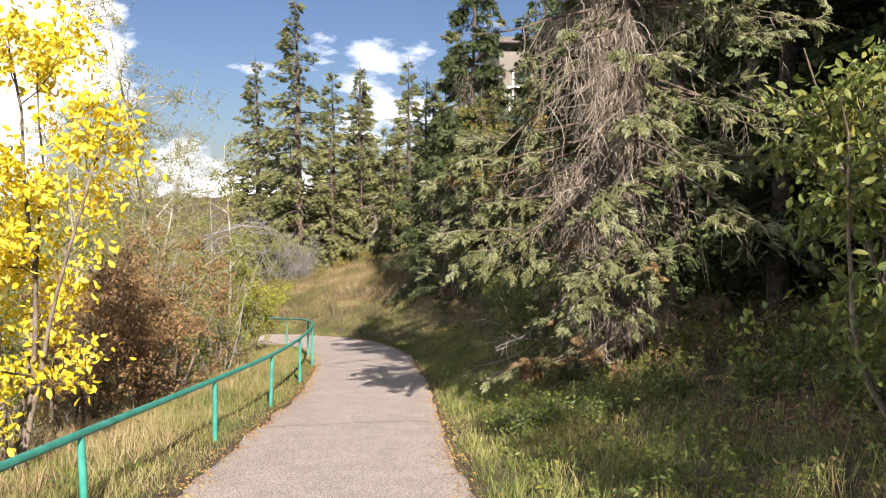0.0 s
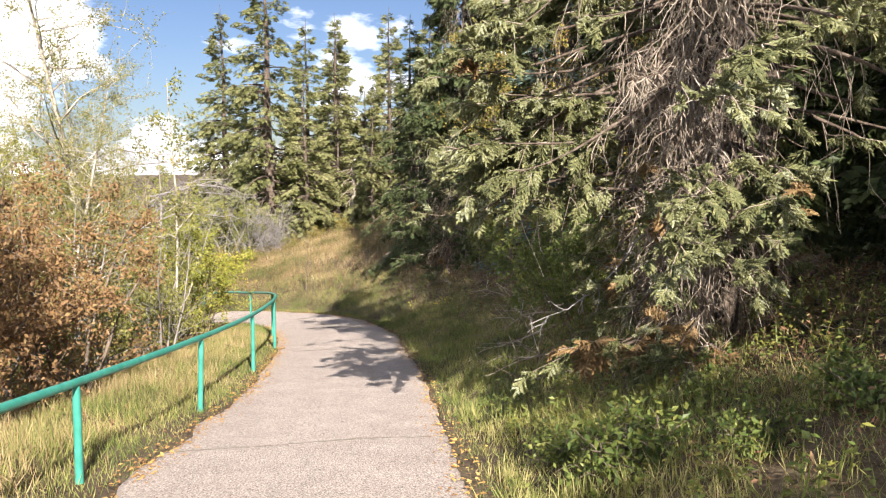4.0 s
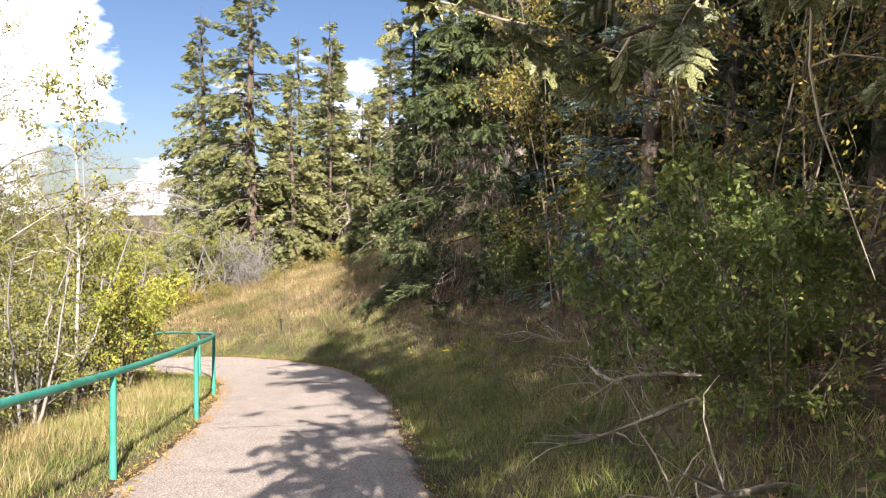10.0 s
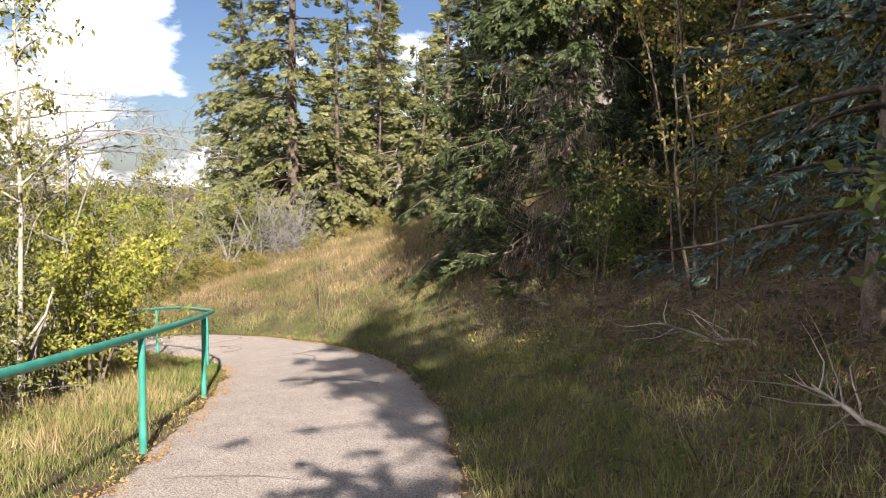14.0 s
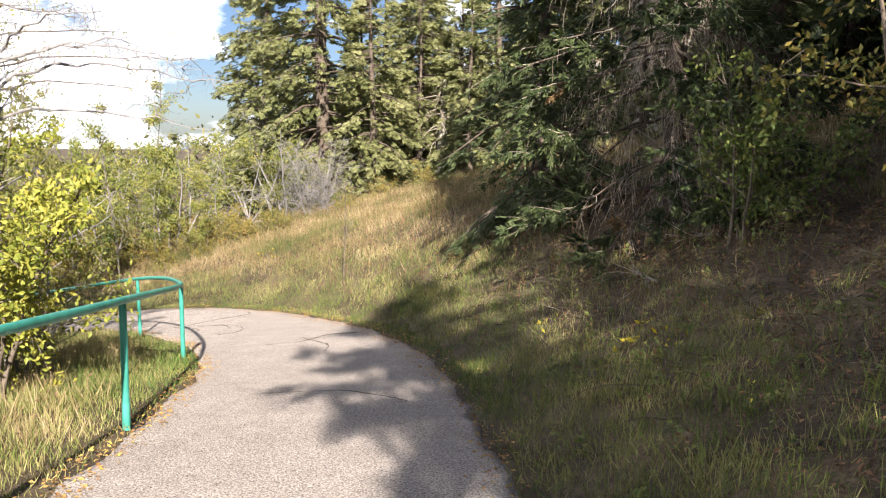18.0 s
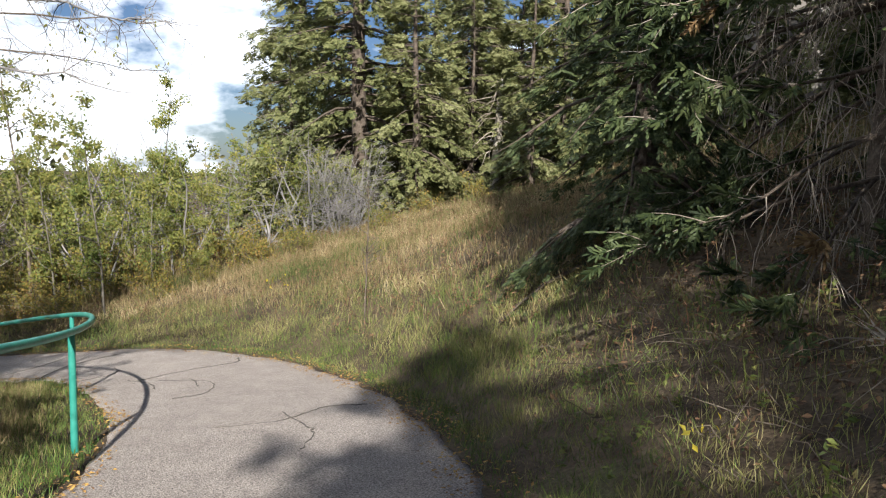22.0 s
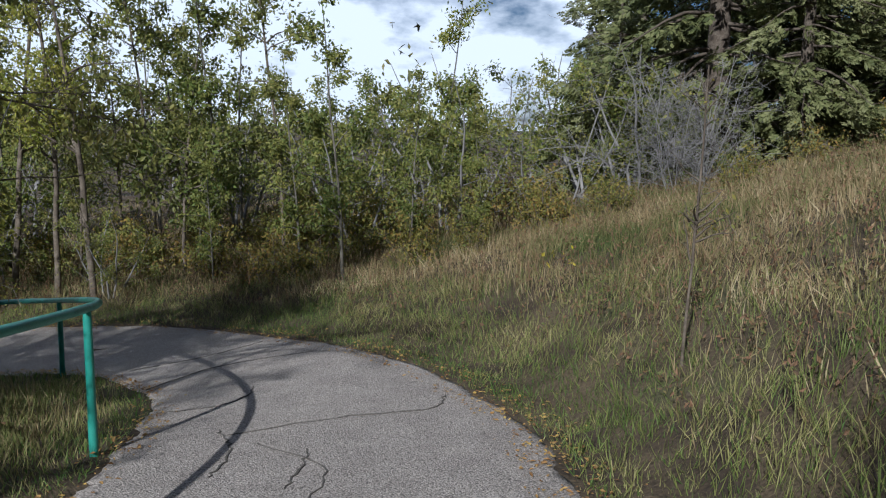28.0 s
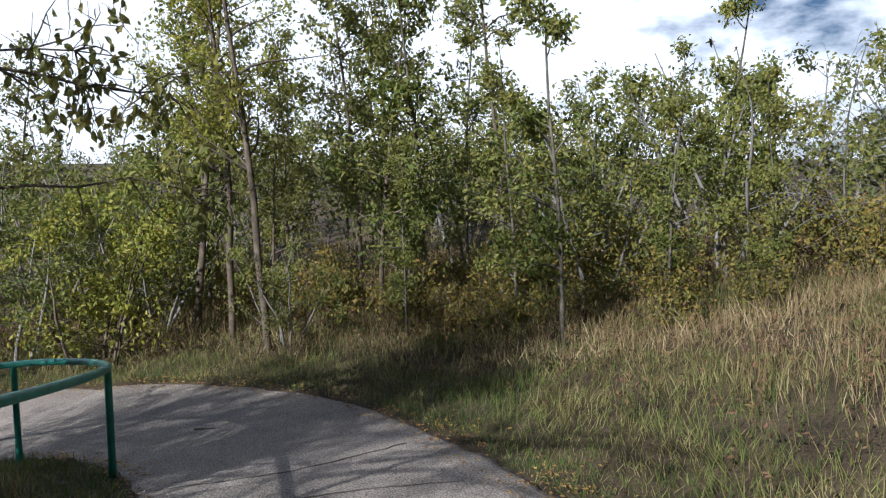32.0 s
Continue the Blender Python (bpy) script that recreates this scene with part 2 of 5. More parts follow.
class Tubes:
    """Collects tapered tubes as quads."""

    def __init__(self, sides=5):
        self.sides, self.v, self.f, self.n = sides, [], [], 0

    def add(self, pts, radii, sides=None, wob=0.0, rng=None):
        pts, radii, k = np.asarray(pts, float), np.asarray(radii, float), sides or self.sides
        tan = unit(np.gradient(pts, axis=0))
        ref = np.where(np.abs(tan[:, 2:3]) > 0.9, [[1.0, 0, 0]], [[0, 0, 1.0]])
        a = unit(np.cross(tan, ref))
        b = np.cross(tan, a)
        ang = np.linspace(0, 2 * np.pi, k, endpoint=False)
        rad = radii[:, None] * np.ones(k)
        if wob:
            rad = rad * (1 + wob * rng.uniform(-1, 1, rad.shape))
        ring = pts[:, None] + rad[..., None] * (np.cos(ang)[None, :, None] * a[:, None] + np.sin(ang)[None, :, None] * b[:, None])
        m = len(pts)
        i, j = np.meshgrid(np.arange(m - 1), np.arange(k), indexing="ij")
        q = np.stack([i * k + j, i * k + (j + 1) % k, (i + 1) * k + (j + 1) % k, (i + 1) * k + j], -1).reshape(-1, 4)
        self.v.append(ring.reshape(-1, 3))
        self.f.append(q + self.n)
        self.n += m * k

    def mesh(self, name, material, smooth=True):
        return mesh_from(name, np.concatenate(self.v), np.concatenate(self.f), material, smooth)


def spread(template, faces, pos, axis, size, rng, up=None, width=1.0, tumble=0.25):
    """Copies of a small template (its length along +x, its face towards +z) at pos, pointed along axis, of the given sizes."""
    a = unit(axis)
    ref = rng.normal(size=a.shape) if up is None else np.broadcast_to(np.asarray(up, float), a.shape) + tumble * rng.normal(size=a.shape)
    b = unit(np.cross(ref, a))
    c = np.cross(a, b)
    s = np.broadcast_to(np.asarray(size, float), (len(pos),))[:, None, None]
    t = template[None]
    v = pos[:, None] + s * (t[..., 0:1] * a[:, None] + width * t[..., 1:2] * b[:, None] + width * t[..., 2:3] * c[:, None])
    f = faces[None] + (np.arange(len(pos)) * len(template))[:, None, None]
    return v.reshape(-1, 3), f.reshape(-1, faces.shape[1])


LEAF_V = np.array([(0, 0, 0), (0.42, 0.27, 0.05), (1, 0, -0.10), (0.42, -0.27, 0.05)], float)
LEAF_F = np.array([(0, 1, 2, 3)])
LEAF3_V = np.array([(0, 0, 0), (0.25, 0.20, 0.05), (0.62, 0.25, 0.03), (1, 0, -0.14), (0.62, -0.25, 0.03), (0.25, -0.20, 0.05), (0.5, 0, -0.03)], float)
LEAF3_F = np.array([(0, 1, 6, 5), (1, 2, 3, 6), (6, 3, 4, 5)])
BLADE_V = np.array([(0, 0.5, 0), (0, -0.5, 0), (0.55, 0.38, 0.06), (0.55, -0.38, 0.06), (1, 0, 0.25)], float)
BLADE_F = np.array([(0, 1, 3), (0, 3, 2), (2, 3, 4)])
KITE_V = np.array([(0, 0, 0), (0.4, 0.5, 0.04), (1, 0, 0.24), (0.4, -0.5, 0.04)], float)
KITE_F = np.array([(0, 1, 2, 3)])


def spray(seed, fingers=7, wide=0.125):
    """A flat spruce twig seen from some way off: folded pointed shoots on both sides of a stem."""
    rng = np.random.RandomState(seed)
    v, f = [], []
    for k in range(fingers):
        x = 0.05 + 0.8 * k / fingers
        s = 1 if k % 2 else -1
        d = unit(np.array([0.75, 0.62 * s, rng.uniform(-0.35, 0.1)])) if k < fingers - 1 else np.array([1.0, 0, 0])
        reach = (0.52 - 0.3 * x) * rng.uniform(0.8, 1.2)
        o = np.array([x, 0, 0])
        side = unit(np.cross(d, [0, 0, 1])) * wide
        n = len(v)
        v += [o, o + d * reach * 0.5 + side - (0, 0, 0.03), o + d * reach, o + d * reach * 0.5 - side - (0, 0, 0.03)]
        f.append((n, n + 1, n + 2, n + 3))
    return np.array(v, float), np.array(f)




def fan(seed, pairs=4, needles=6, thick=0.055):
    """A spruce branchlet: a middle shoot and pairs of side shoots, blunt spindles with needle tips that stand out."""
    rng = np.random.RandomState(seed)
    v, f = [], []

    def shoot(o, d, length):
        d = unit(d)
        a = unit(np.cross(d, [0.1, 0.2, 1]))
        b = np.cross(d, a)
        n = len(v)
        v.extend([o, o + d * length])
        for x, r in ((0.2, 0.85), (0.82, 0.9)):
            for q in range(3):
                v.append(o + d * length * x + thick * r * (a * math.cos(2.1 * q) + b * math.sin(2.1 * q)))
        for q in range(3):
            p, w = n + 2 + q, n + 2 + (q + 1) % 3
            f.extend([(n, w, p), (p, w, w + 3), (p, w + 3, p + 3), (p + 3, w + 3, n + 1)])
        for q in range(needles):
            ang, x = q * 2.4 + rng.uniform(0, 1), (q + 0.5) / needles
            w = a * math.cos(ang) + b * math.sin(ang)
            side = unit(np.cross(w, d)) * 0.016 + d * 0.01
            m = len(v)
            c = o + d * length * x + w * thick * 0.5
            v.extend([c - side, c + side, c + w * thick * 1.3 + d * 0.055])
            f.append((m, m + 1, m + 2))

    for k in range(pairs):
        x = 0.08 + 0.62 * k / pairs
        for s in (-1, 1):
            shoot(np.array([x + rng.uniform(0, 0.08), 0, -0.05 * x]), np.array([1.0, s * rng.uniform(0.75, 1.15), rng.uniform(-0.45, 0.15)]), (0.42 - 0.2 * x) * rng.uniform(0.8, 1.15))
    shoot(np.array([0.0, 0, 0]), np.array([1.0, 0, -0.08]), 0.55)
    shoot(np.array([0.5, 0, -0.04]), np.array([1.0, rng.uniform(-0.15, 0.15), -0.12]), 0.5)
    return np.array(v, float), np.array(f)


FAN_V, FAN_F = fan(3, 4, 7, 0.055)
PLAIN_V, PLAIN_F = fan(4, 3, 1, 0.055)
SPRAY_V, SPRAY_F = spray(5)
FINE_V, FINE_F = spray(6, 12, 0.06)
MID_V, MID_F = spray(8, 7, 0.10)


# ---- ground plan: the path's centre line with its heights, and the slopes beside it ----
LINE = np.array([(4.3, -11, 3.45), (3.0, -5, 2.75), (2.1, 0, 2.12), (1.45, 3.2, 1.67), (0.78, 7, 1.10), (0.2, 10.5, 0.6), (-0.45, 13.5, 0.2),
                 (-1.1, 16.4, -0.17), (-1.85, 19.1, -0.52), (-2.6, 21.3, -0.82), (-3.65, 24.0, -1.2), (-5.25, 26.6, -1.58), (-6.6, 28.1, -1.84),
                 (-8.1, 29.45, -2.07), (-9.8, 30.4, -2.28), (-11.6, 30.75, -2.5), (-13.4, 30.85, -2.78), (-15.1, 30.45, -3.0), (-16.5, 29.2, -3.18),
                 (-17.4, 26, -3.5), (-18.2, 10, -5.2)])


def smooth_line(pts, per=8):
    """A Catmull-Rom curve through the points."""
    p = np.vstack([2 * pts[0] - pts[1], pts, 2 * pts[-1] - pts[-2]])
    out = []
    for i in range(1, len(p) - 2):
        for u in np.linspace(0, 1, per, endpoint=False):
            a, b, c, d = p[i - 1], p[i], p[i + 1], p[i + 2]
            out.append(0.5 * (2 * b + (c - a) * u + (2 * a - 5 * b + 4 * c - d) * u**2 + (3 * b - a - 3 * c + d) * u**3))
    out.append(pts[-1])
    return np.array(out)


CENTRE = smooth_line(LINE)
HALF = np.interp(np.linspace(0, len(LINE) - 1, len(CENTRE)), [0, 5, 7, 8, 10, 12, 13, 14, 15, 17, 20], [1.38, 1.28, 1.33, 1.43, 1.5, 1.62, 1.6, 1.42, 1.36, 1.45, 1.3])
BANK = np.interp(np.linspace(0, len(LINE) - 1, len(CENTRE)), [0, 4, 9, 11, 12.5, 14, 16, 18, 20], [0.22, 0.30, 0.44, 0.62, 0.66, 0.32, 0.12, 0.0, -0.05])


def path_frame(x, y):
    """For points: the distance from the path's centre (left negative), its height, half width and bank slope there."""
    x, y = np.asarray(x, float).ravel(), np.asarray(y, float).ravel()
    best, out = np.full(len(x), 1e18), np.zeros((len(x), 4))
    sw, sz, sb = np.zeros(len(x)), np.zeros(len(x)), np.zeros(len(x))
    for i in range(len(CENTRE) - 1):
        a, b = CENTRE[i], CENTRE[i + 1]
        dx, dy = b[0] - a[0], b[1] - a[1]
        u = np.clip(((x - a[0]) * dx + (y - a[1]) * dy) / (dx * dx + dy * dy), 0, 1)
        qx, qy = a[0] + u * dx, a[1] + u * dy
        d2 = (x - qx) ** 2 + (y - qy) ** 2
        side = np.where((x - qx) * dy - (y - qy) * dx > 0, 1.0, -1.0)
        near = d2 < best
        w = math.hypot(dx, dy) / (d2 + 0.05) ** 3
        sw, sz, sb = sw + w, sz + w * (a[2] + u * (b[2] - a[2])), sb + w * (BANK[i] + u * (BANK[i + 1] - BANK[i]))
        best = np.where(near, d2, best)
        row = np.stack([side * np.sqrt(d2), a[2] + u * (b[2] - a[2]), HALF[i] + u * (HALF[i + 1] - HALF[i]), BANK[i] + u * (BANK[i + 1] - BANK[i])], 1)
        out[near] = row[near]
    out[:, 1], out[:, 3] = sz / sw, sb / sw
    return out.T


def bumps(x, y):
    return 0.05 * np.sin(1.7 * x + 0.6 * y) * np.sin(1.3 * y - 0.4 * x) + 0.03 * np.sin(4.1 * x + 1.1) * np.sin(3.7 * y)


def ground_z(x, y):
    """The height of the ground."""
    x, y = np.asarray(x, float).ravel(), np.asarray(y, float).ravel()
    d, zc, half, bank = path_frame(x, y)
    e = np.maximum(np.abs(d) - half, 0)
    right = bank * 9 * (1 - np.exp(-np.maximum(e - 0.5, 0) / 9)) * 1.25
    left = -2.2 * (1 - np.exp(-np.maximum(e - 1.6, 0) / 9))
    rise = np.where(d > 0, right, left)
    far = np.clip((np.hypot(x + 5, y - 20) - 45) / 120, 0, 1)
    far = far * far * (3 - 2 * far)
    uphill = np.clip((x * 0.94 + (y - 20) * 0.1 + 3) / 60, -1, 1)
    z = zc + rise + bumps(x, y) * np.clip(e / 1.5, 0, 1) + np.where(np.abs(d) < half - 0.12, -0.07, -0.012)
    return z * (1 - far) + far * np.where(uphill > 0, 4 + 6 * uphill, -9 + 6 * uphill)


def on_ground(x, y, sink=0.0):
    return (x, y, float(ground_z(x, y)[0]) - sink)


def spaced(lo, hi, step, reach):
    core = np.arange(lo, hi + step / 2, step)
    out = np.cumsum(step * 1.16 ** np.arange(1, 44))
    out = out[out < reach]
    return np.concatenate([(lo - out)[::-1], core, hi + out])


gx, gy = spaced(-32, 16, 0.34, 2600), spaced(-12, 56, 0.34, 2600)
mx, my = np.meshgrid(gx, gy, indexing="ij")
gi, gj = np.meshgrid(np.arange(len(gx) - 1), np.arange(len(gy) - 1), indexing="ij")
gq = np.stack([gi * len(gy) + gj, (gi + 1) * len(gy) + gj, (gi + 1) * len(gy) + gj + 1, gi * len(gy) + gj + 1], -1).reshape(-1, 4)
ground = new("ground", mesh_from("ground", np.stack([mx.ravel(), my.ravel(), ground_z(mx, my)], 1), gq, SOIL, True))
tagged(ground, "brown earthy slope with thin grass and leaf litter", "ground", kind="structure")

# The path: a slab with ragged edges.
rng = np.random.RandomState(4)
fine_c = smooth_line(LINE, 40)
fine_h = np.interp(np.linspace(0, 1, len(fine_c)), np.linspace(0, 1, len(HALF)), HALF)
tan = unit(np.gradient(fine_c, axis=0) * (1, 1, 0))
nor = np.stack([tan[:, 1], -tan[:, 0], 0 * tan[:, 0]], 1)
rag = lambda: np.convolve(rng.normal(0, 0.05, len(fine_c) + 8), np.ones(9) / 5, "valid")[: len(fine_c)]
lf, rt = -(fine_h + rag()), fine_h + rag()
across = [0.0, 0.0, 0.03, 0.25, 0.5, 0.75, 0.97, 1.0, 1.0]
drop = [-0.10, -0.012, 0.0, 0.012, 0.018, 0.012, 0.0, -0.012, -0.10]
pv = np.stack([fine_c + nor * (lf + u * (rt - lf))[:, None] + (0, 0, h) for u, h in zip(across, drop)], 1)
pm, pk = pv.shape[:2]
pi_, pj_ = np.meshgrid(np.arange(pm - 1), np.arange(pk - 1), indexing="ij")
pq = np.stack([pi_ * pk + pj_, pi_ * pk + pj_ + 1, (pi_ + 1) * pk + pj_ + 1, (pi_ + 1) * pk + pj_], -1).reshape(-1, 4)
path = tagged(new("path", mesh_from("path", pv.reshape(-1, 3), pq, ASPHALT, True)), "worn pale grey asphalt footpath with cracks", "path", kind="structure")

# ---- handrail ----
POSTS = np.array([(1.05, -6.6, 3.72), (0.55, -2.6, 3.15), (-0.05, 1.2, 2.63), (-0.55, 5.05, 2.14), (-0.98, 8.5, 1.74), (-1.72, 12.5, 1.26), (-2.58, 16.4, 0.85),
                  (-3.74, 19.95, 0.40), (-5.9, 24.45, -0.31), (-8.8, 27.75, -0.90), (-13.15, 29.4, -1.8), (-14.9, 28.7, -2.08), (-15.6, 26.6, -2.35), (-15.9, 23, -2.75)])
LEANS = (0.01, -0.03, 0.02, -0.02, -0.05, -0.02, -0.01, -0.015, 0.0, 0.01, 0.0, 0.0, 0.0, 0.0)


def rail_post(parent, x, y, top, lean):
    """A round post with its head cut to the rail."""
    tb = Tubes(12)
    hs = np.array([-1.15, -0.85, -0.83, -0.55, -0.25, -0.075, -0.035, -0.015])
    tb.add([(x - lean * h, y, top + h) for h in hs], [0.034, 0.034, 0.032, 0.0315, 0.0315, 0.031, 0.028, 0.024])
    return part("post", tb.mesh("post", PAINT), parent)


handrail = tagged(new("handrail"), "turquoise green painted steel pipe handrail beside the path", "handrail")
tb = Tubes(14)
rail_curve = smooth_line(POSTS, 10)
tb.add(rail_curve, np.full(len(rail_curve), 0.033))
part("rail", tb.mesh("rail", PAINT), handrail)
for (x, y, top), lean in zip(POSTS, LEANS):
    rail_post(handrail, x, y, top, lean)

# Cracks and the dark curved mark on the asphalt.
def path_strip(name, pts, width, material, lift, seed, label=""):
    """A ragged strip that lies on the path."""
    rng = np.random.RandomState(seed)
    p = smooth_line(np.column_stack([np.array(pts, float), np.zeros(len(pts))]), 9)
    p[1:-1, :2] += rng.normal(0, 0.012, (len(p) - 2, 2))
    d, zc, half, bank = path_frame(p[:, 0], p[:, 1])
    p[:, 2] = zc + 0.018 * (1 - np.clip(np.abs(d / half), 0, 1) ** 2) + lift
    t = unit(np.gradient(p, axis=0))
    n = np.stack([t[:, 1], -t[:, 0], 0 * t[:, 0]], 1)
    w = width * rng.uniform(0.55, 1.3, len(p)) * np.sin(np.linspace(0.25, 2.9, len(p))) ** 0.5
    v = np.stack([p + n * w[:, None] / 2, p - n * w[:, None] / 2, p - n * w[:, None] / 2 - (0, 0, 0.02), p + n * w[:, None] / 2 - (0, 0, 0.02)], 1)
    i, j = np.meshgrid(np.arange(len(p) - 1), np.arange(4), indexing="ij")
    q = np.stack([i * 4 + j, (i + 1) * 4 + j, (i + 1) * 4 + (j + 1) % 4, i * 4 + (j + 1) % 4], -1).reshape(-1, 4)
    part(name, mesh_from(name, v.reshape(-1, 3), q, material), path, label)


for k, pts in enumerate([[(-9.7, 28.75), (-9.45, 29.2), (-9.6, 29.66), (-9.9, 29.95)], [(-8.7, 28.75), (-8.27, 28.56), (-7.92, 28.3), (-7.67, 28.0)], [(-8.5, 28.7), (-8.24, 29.65), (-7.86, 30.4), (-8.1, 30.9)],
                         [(-7.71, 28.87), (-7.42, 28.59), (-7.11, 28.2)], [(-8.1, 28.7), (-7.2, 28.62), (-6.69, 27.75), (-6.9, 27.3)], [(-4.95, 26.55), (-4.4, 25.95), (-4.1, 25.6), (-3.9, 24.9)],
                         [(-0.4, 6.15), (0.6, 6.42), (1.3, 6.74), (1.95, 6.9)], [(-1.9, 15.5), (-1.3, 15.65), (-0.8, 15.6)], [(-3.3, 21.6), (-2.5, 21.9), (-1.7, 21.5)], [(-12.2, 29.6), (-12.0, 30.6), (-12.3, 31.8)], [(-10.9, 29.3), (-11.2, 30.4), (-10.9, 31.6)], [(-5.2, 25.6), (-4.7, 26.1), (-4.6, 26.9), (-4.2, 27.2)]]):
    path_strip("crack", pts, (0.013, 0.015, 0.013, 0.015, 0.013, 0.013, 0.01, 0.01, 0.01, 0.013, 0.013, 0.012, 0.012, 0.01, 0.012)[k], CRACK, 0.006, 10 + k)


# ---- trees ----
def limb_points(start, heading, length, n, droop, rng, wander=0.12):
    """A branch that bends under its weight and wanders."""
    p, d, out = np.array(start, float), unit(heading), [np.array(start, float)]
    for _ in range(n):
        d = unit(d + rng.normal(0, wander, 3) + (0, 0, -droop))
        p = p + d * length / n
        out.append(p)
    return np.array(out)


def spruce(name, h, r, seed, needles, at, clear=0.4, density=1.0, size=0.34, bark=SPRUCE_BARK, droop=0.0, label="", dead=0, rust=0.0, reach_power=0.8, group="", whorl=0.34, twig=None, tumble=0.25):
    """A spruce: trunk, limbs, a crown of shoots, dead twigs under it."""
    rng = np.random.RandomState(seed)
    tree = tagged(new(name), label, "spruce tree", group)
    tree.matrix_basis = at
    wood, pos, axis, sz, rpos, raxis = Tubes(5), [], [], [], [], []
    hs = np.linspace(-0.5, h, 14)
    tr = Tubes(10)
    tr.add(np.column_stack([0.05 * np.sin(hs * 0.7), 0.04 * np.cos(hs * 0.9), hs]), np.maximum(0.012, 0.018 * h * (1 - np.clip(hs, 0, h) / h) ** 0.9), wob=0.06, rng=rng)
    twigs = Tubes(3)
    z = clear
    while z < h - 0.15:
        n = max(3, int(round(6.0 * (1 - 0.45 * z / h))))
        for k in range(n):
            zz = z + rng.uniform(-0.2, 0.2)
            lb = max(0.12, r * max(0.02, 1 - zz / h) ** reach_power * rng.uniform(0.62, 1.12))
            a = rng.uniform(0, 2 * np.pi)
            tilt = 0.35 * (zz / h) - 0.18 - droop
            pts = limb_points((0, 0, zz), (math.cos(a), math.sin(a), tilt + 0.12), lb, 6, 0.05 + 0.10 * (1 - zz / h) + droop * 0.3, rng, 0.07)
            pts[-2:, 2] += [0.02 * lb, 0.06 * lb]
            wood.add(pts, np.linspace(0.012 + 0.012 * lb, 0.004, 7), 4)
            m = int(density * (6 + 20 * lb) * (0.34 / size) ** 1.3)
            u = rng.uniform(0.12, 1.0, m) ** 0.75
            seg = u * 6
            i = np.minimum(seg.astype(int), 5)
            base = pts[i] + (pts[i + 1] - pts[i]) * (seg - i)[:, None]
            out = unit(pts[-1] - pts[0])
            lat = np.cross(out, (0, 0, 1))
            w = (0.30 * lb * (1.05 - u) + 0.05) * rng.choice([-1, 1], m) * rng.uniform(0.0, 1.0, m)
            hang = -np.abs(rng.normal(0, 0.10 + 0.06 * lb, m)) * 0.8
            here = base + lat[None] * w[:, None] + np.column_stack([0 * u, 0 * u, hang])
            way = out[None] * rng.uniform(0.4, 1.0, m)[:, None] + lat[None] * np.sign(w)[:, None] * rng.uniform(0.1, 0.7, m)[:, None] + np.column_stack([0 * u, 0 * u, rng.uniform(-0.45, 0.12, m)])
            isr = rng.uniform(0, 1) < rust * (1 if zz < 0.6 * h else 0.2)
            (rpos if isr else pos).append(here)
            (raxis if isr else axis).append(way)
            if not isr:
                sz.append(size * rng.uniform(0.55, 1.15, m) * (0.75 + 0.35 * (1 - u)))
            if dead and zz < 0.62 * h and rng.uniform() < 0.75:
                for _ in range(dead):
                    s = pts[rng.randint(1, 6)]
                    tw = limb_points(s, rng.normal(0, 0.55, 3) + (math.cos(a) * 0.25, math.sin(a) * 0.25, -0.6), rng.uniform(0.25, 0.95), 4, 0.30, rng, 0.24)
                    twigs.add(tw, np.linspace(0.0065, 0.002, 5), 3)
                    for _ in range(2):
                        q = tw[rng.randint(1, 4)]
                        twigs.add(limb_points(q, rng.normal(0, 0.5, 3) + (0, 0, -0.7), rng.uniform(0.12, 0.4), 3, 0.25, rng, 0.25), np.linspace(0.004, 0.0015, 4), 3)
        z += whorl * rng.uniform(0.8, 1.2)
    part("trunk", tr.mesh("trunk", bark), tree)
    tagged(part("branchwork", wood.mesh("branchwork", bark), tree), kind="stuff")
    tv, tf = twig or (FINE_V, FINE_F)
    v, f = spread(tv, tf, np.concatenate(pos), np.concatenate(axis), np.concatenate(sz), rng, up=(0, 0, 1), tumble=tumble)
    tagged(part("crown", mesh_from("crown", v, f, needles), tree), kind="stuff")
    if rpos:
        v, f = spread(tv, tf, np.concatenate(rpos), np.concatenate(raxis), size * 0.85, rng, up=(0, 0, 1))
        tagged(part("dead_foliage", mesh_from("dead_foliage", v, f, NEEDLES_RUST), tree, "rusty brown dead needles"), kind="stuff")
    if dead:
        tagged(part("brushwood", twigs.mesh("brushwood", DEAD_WOOD), tree, "bare grey hanging twigs"), kind="stuff")
    return tree


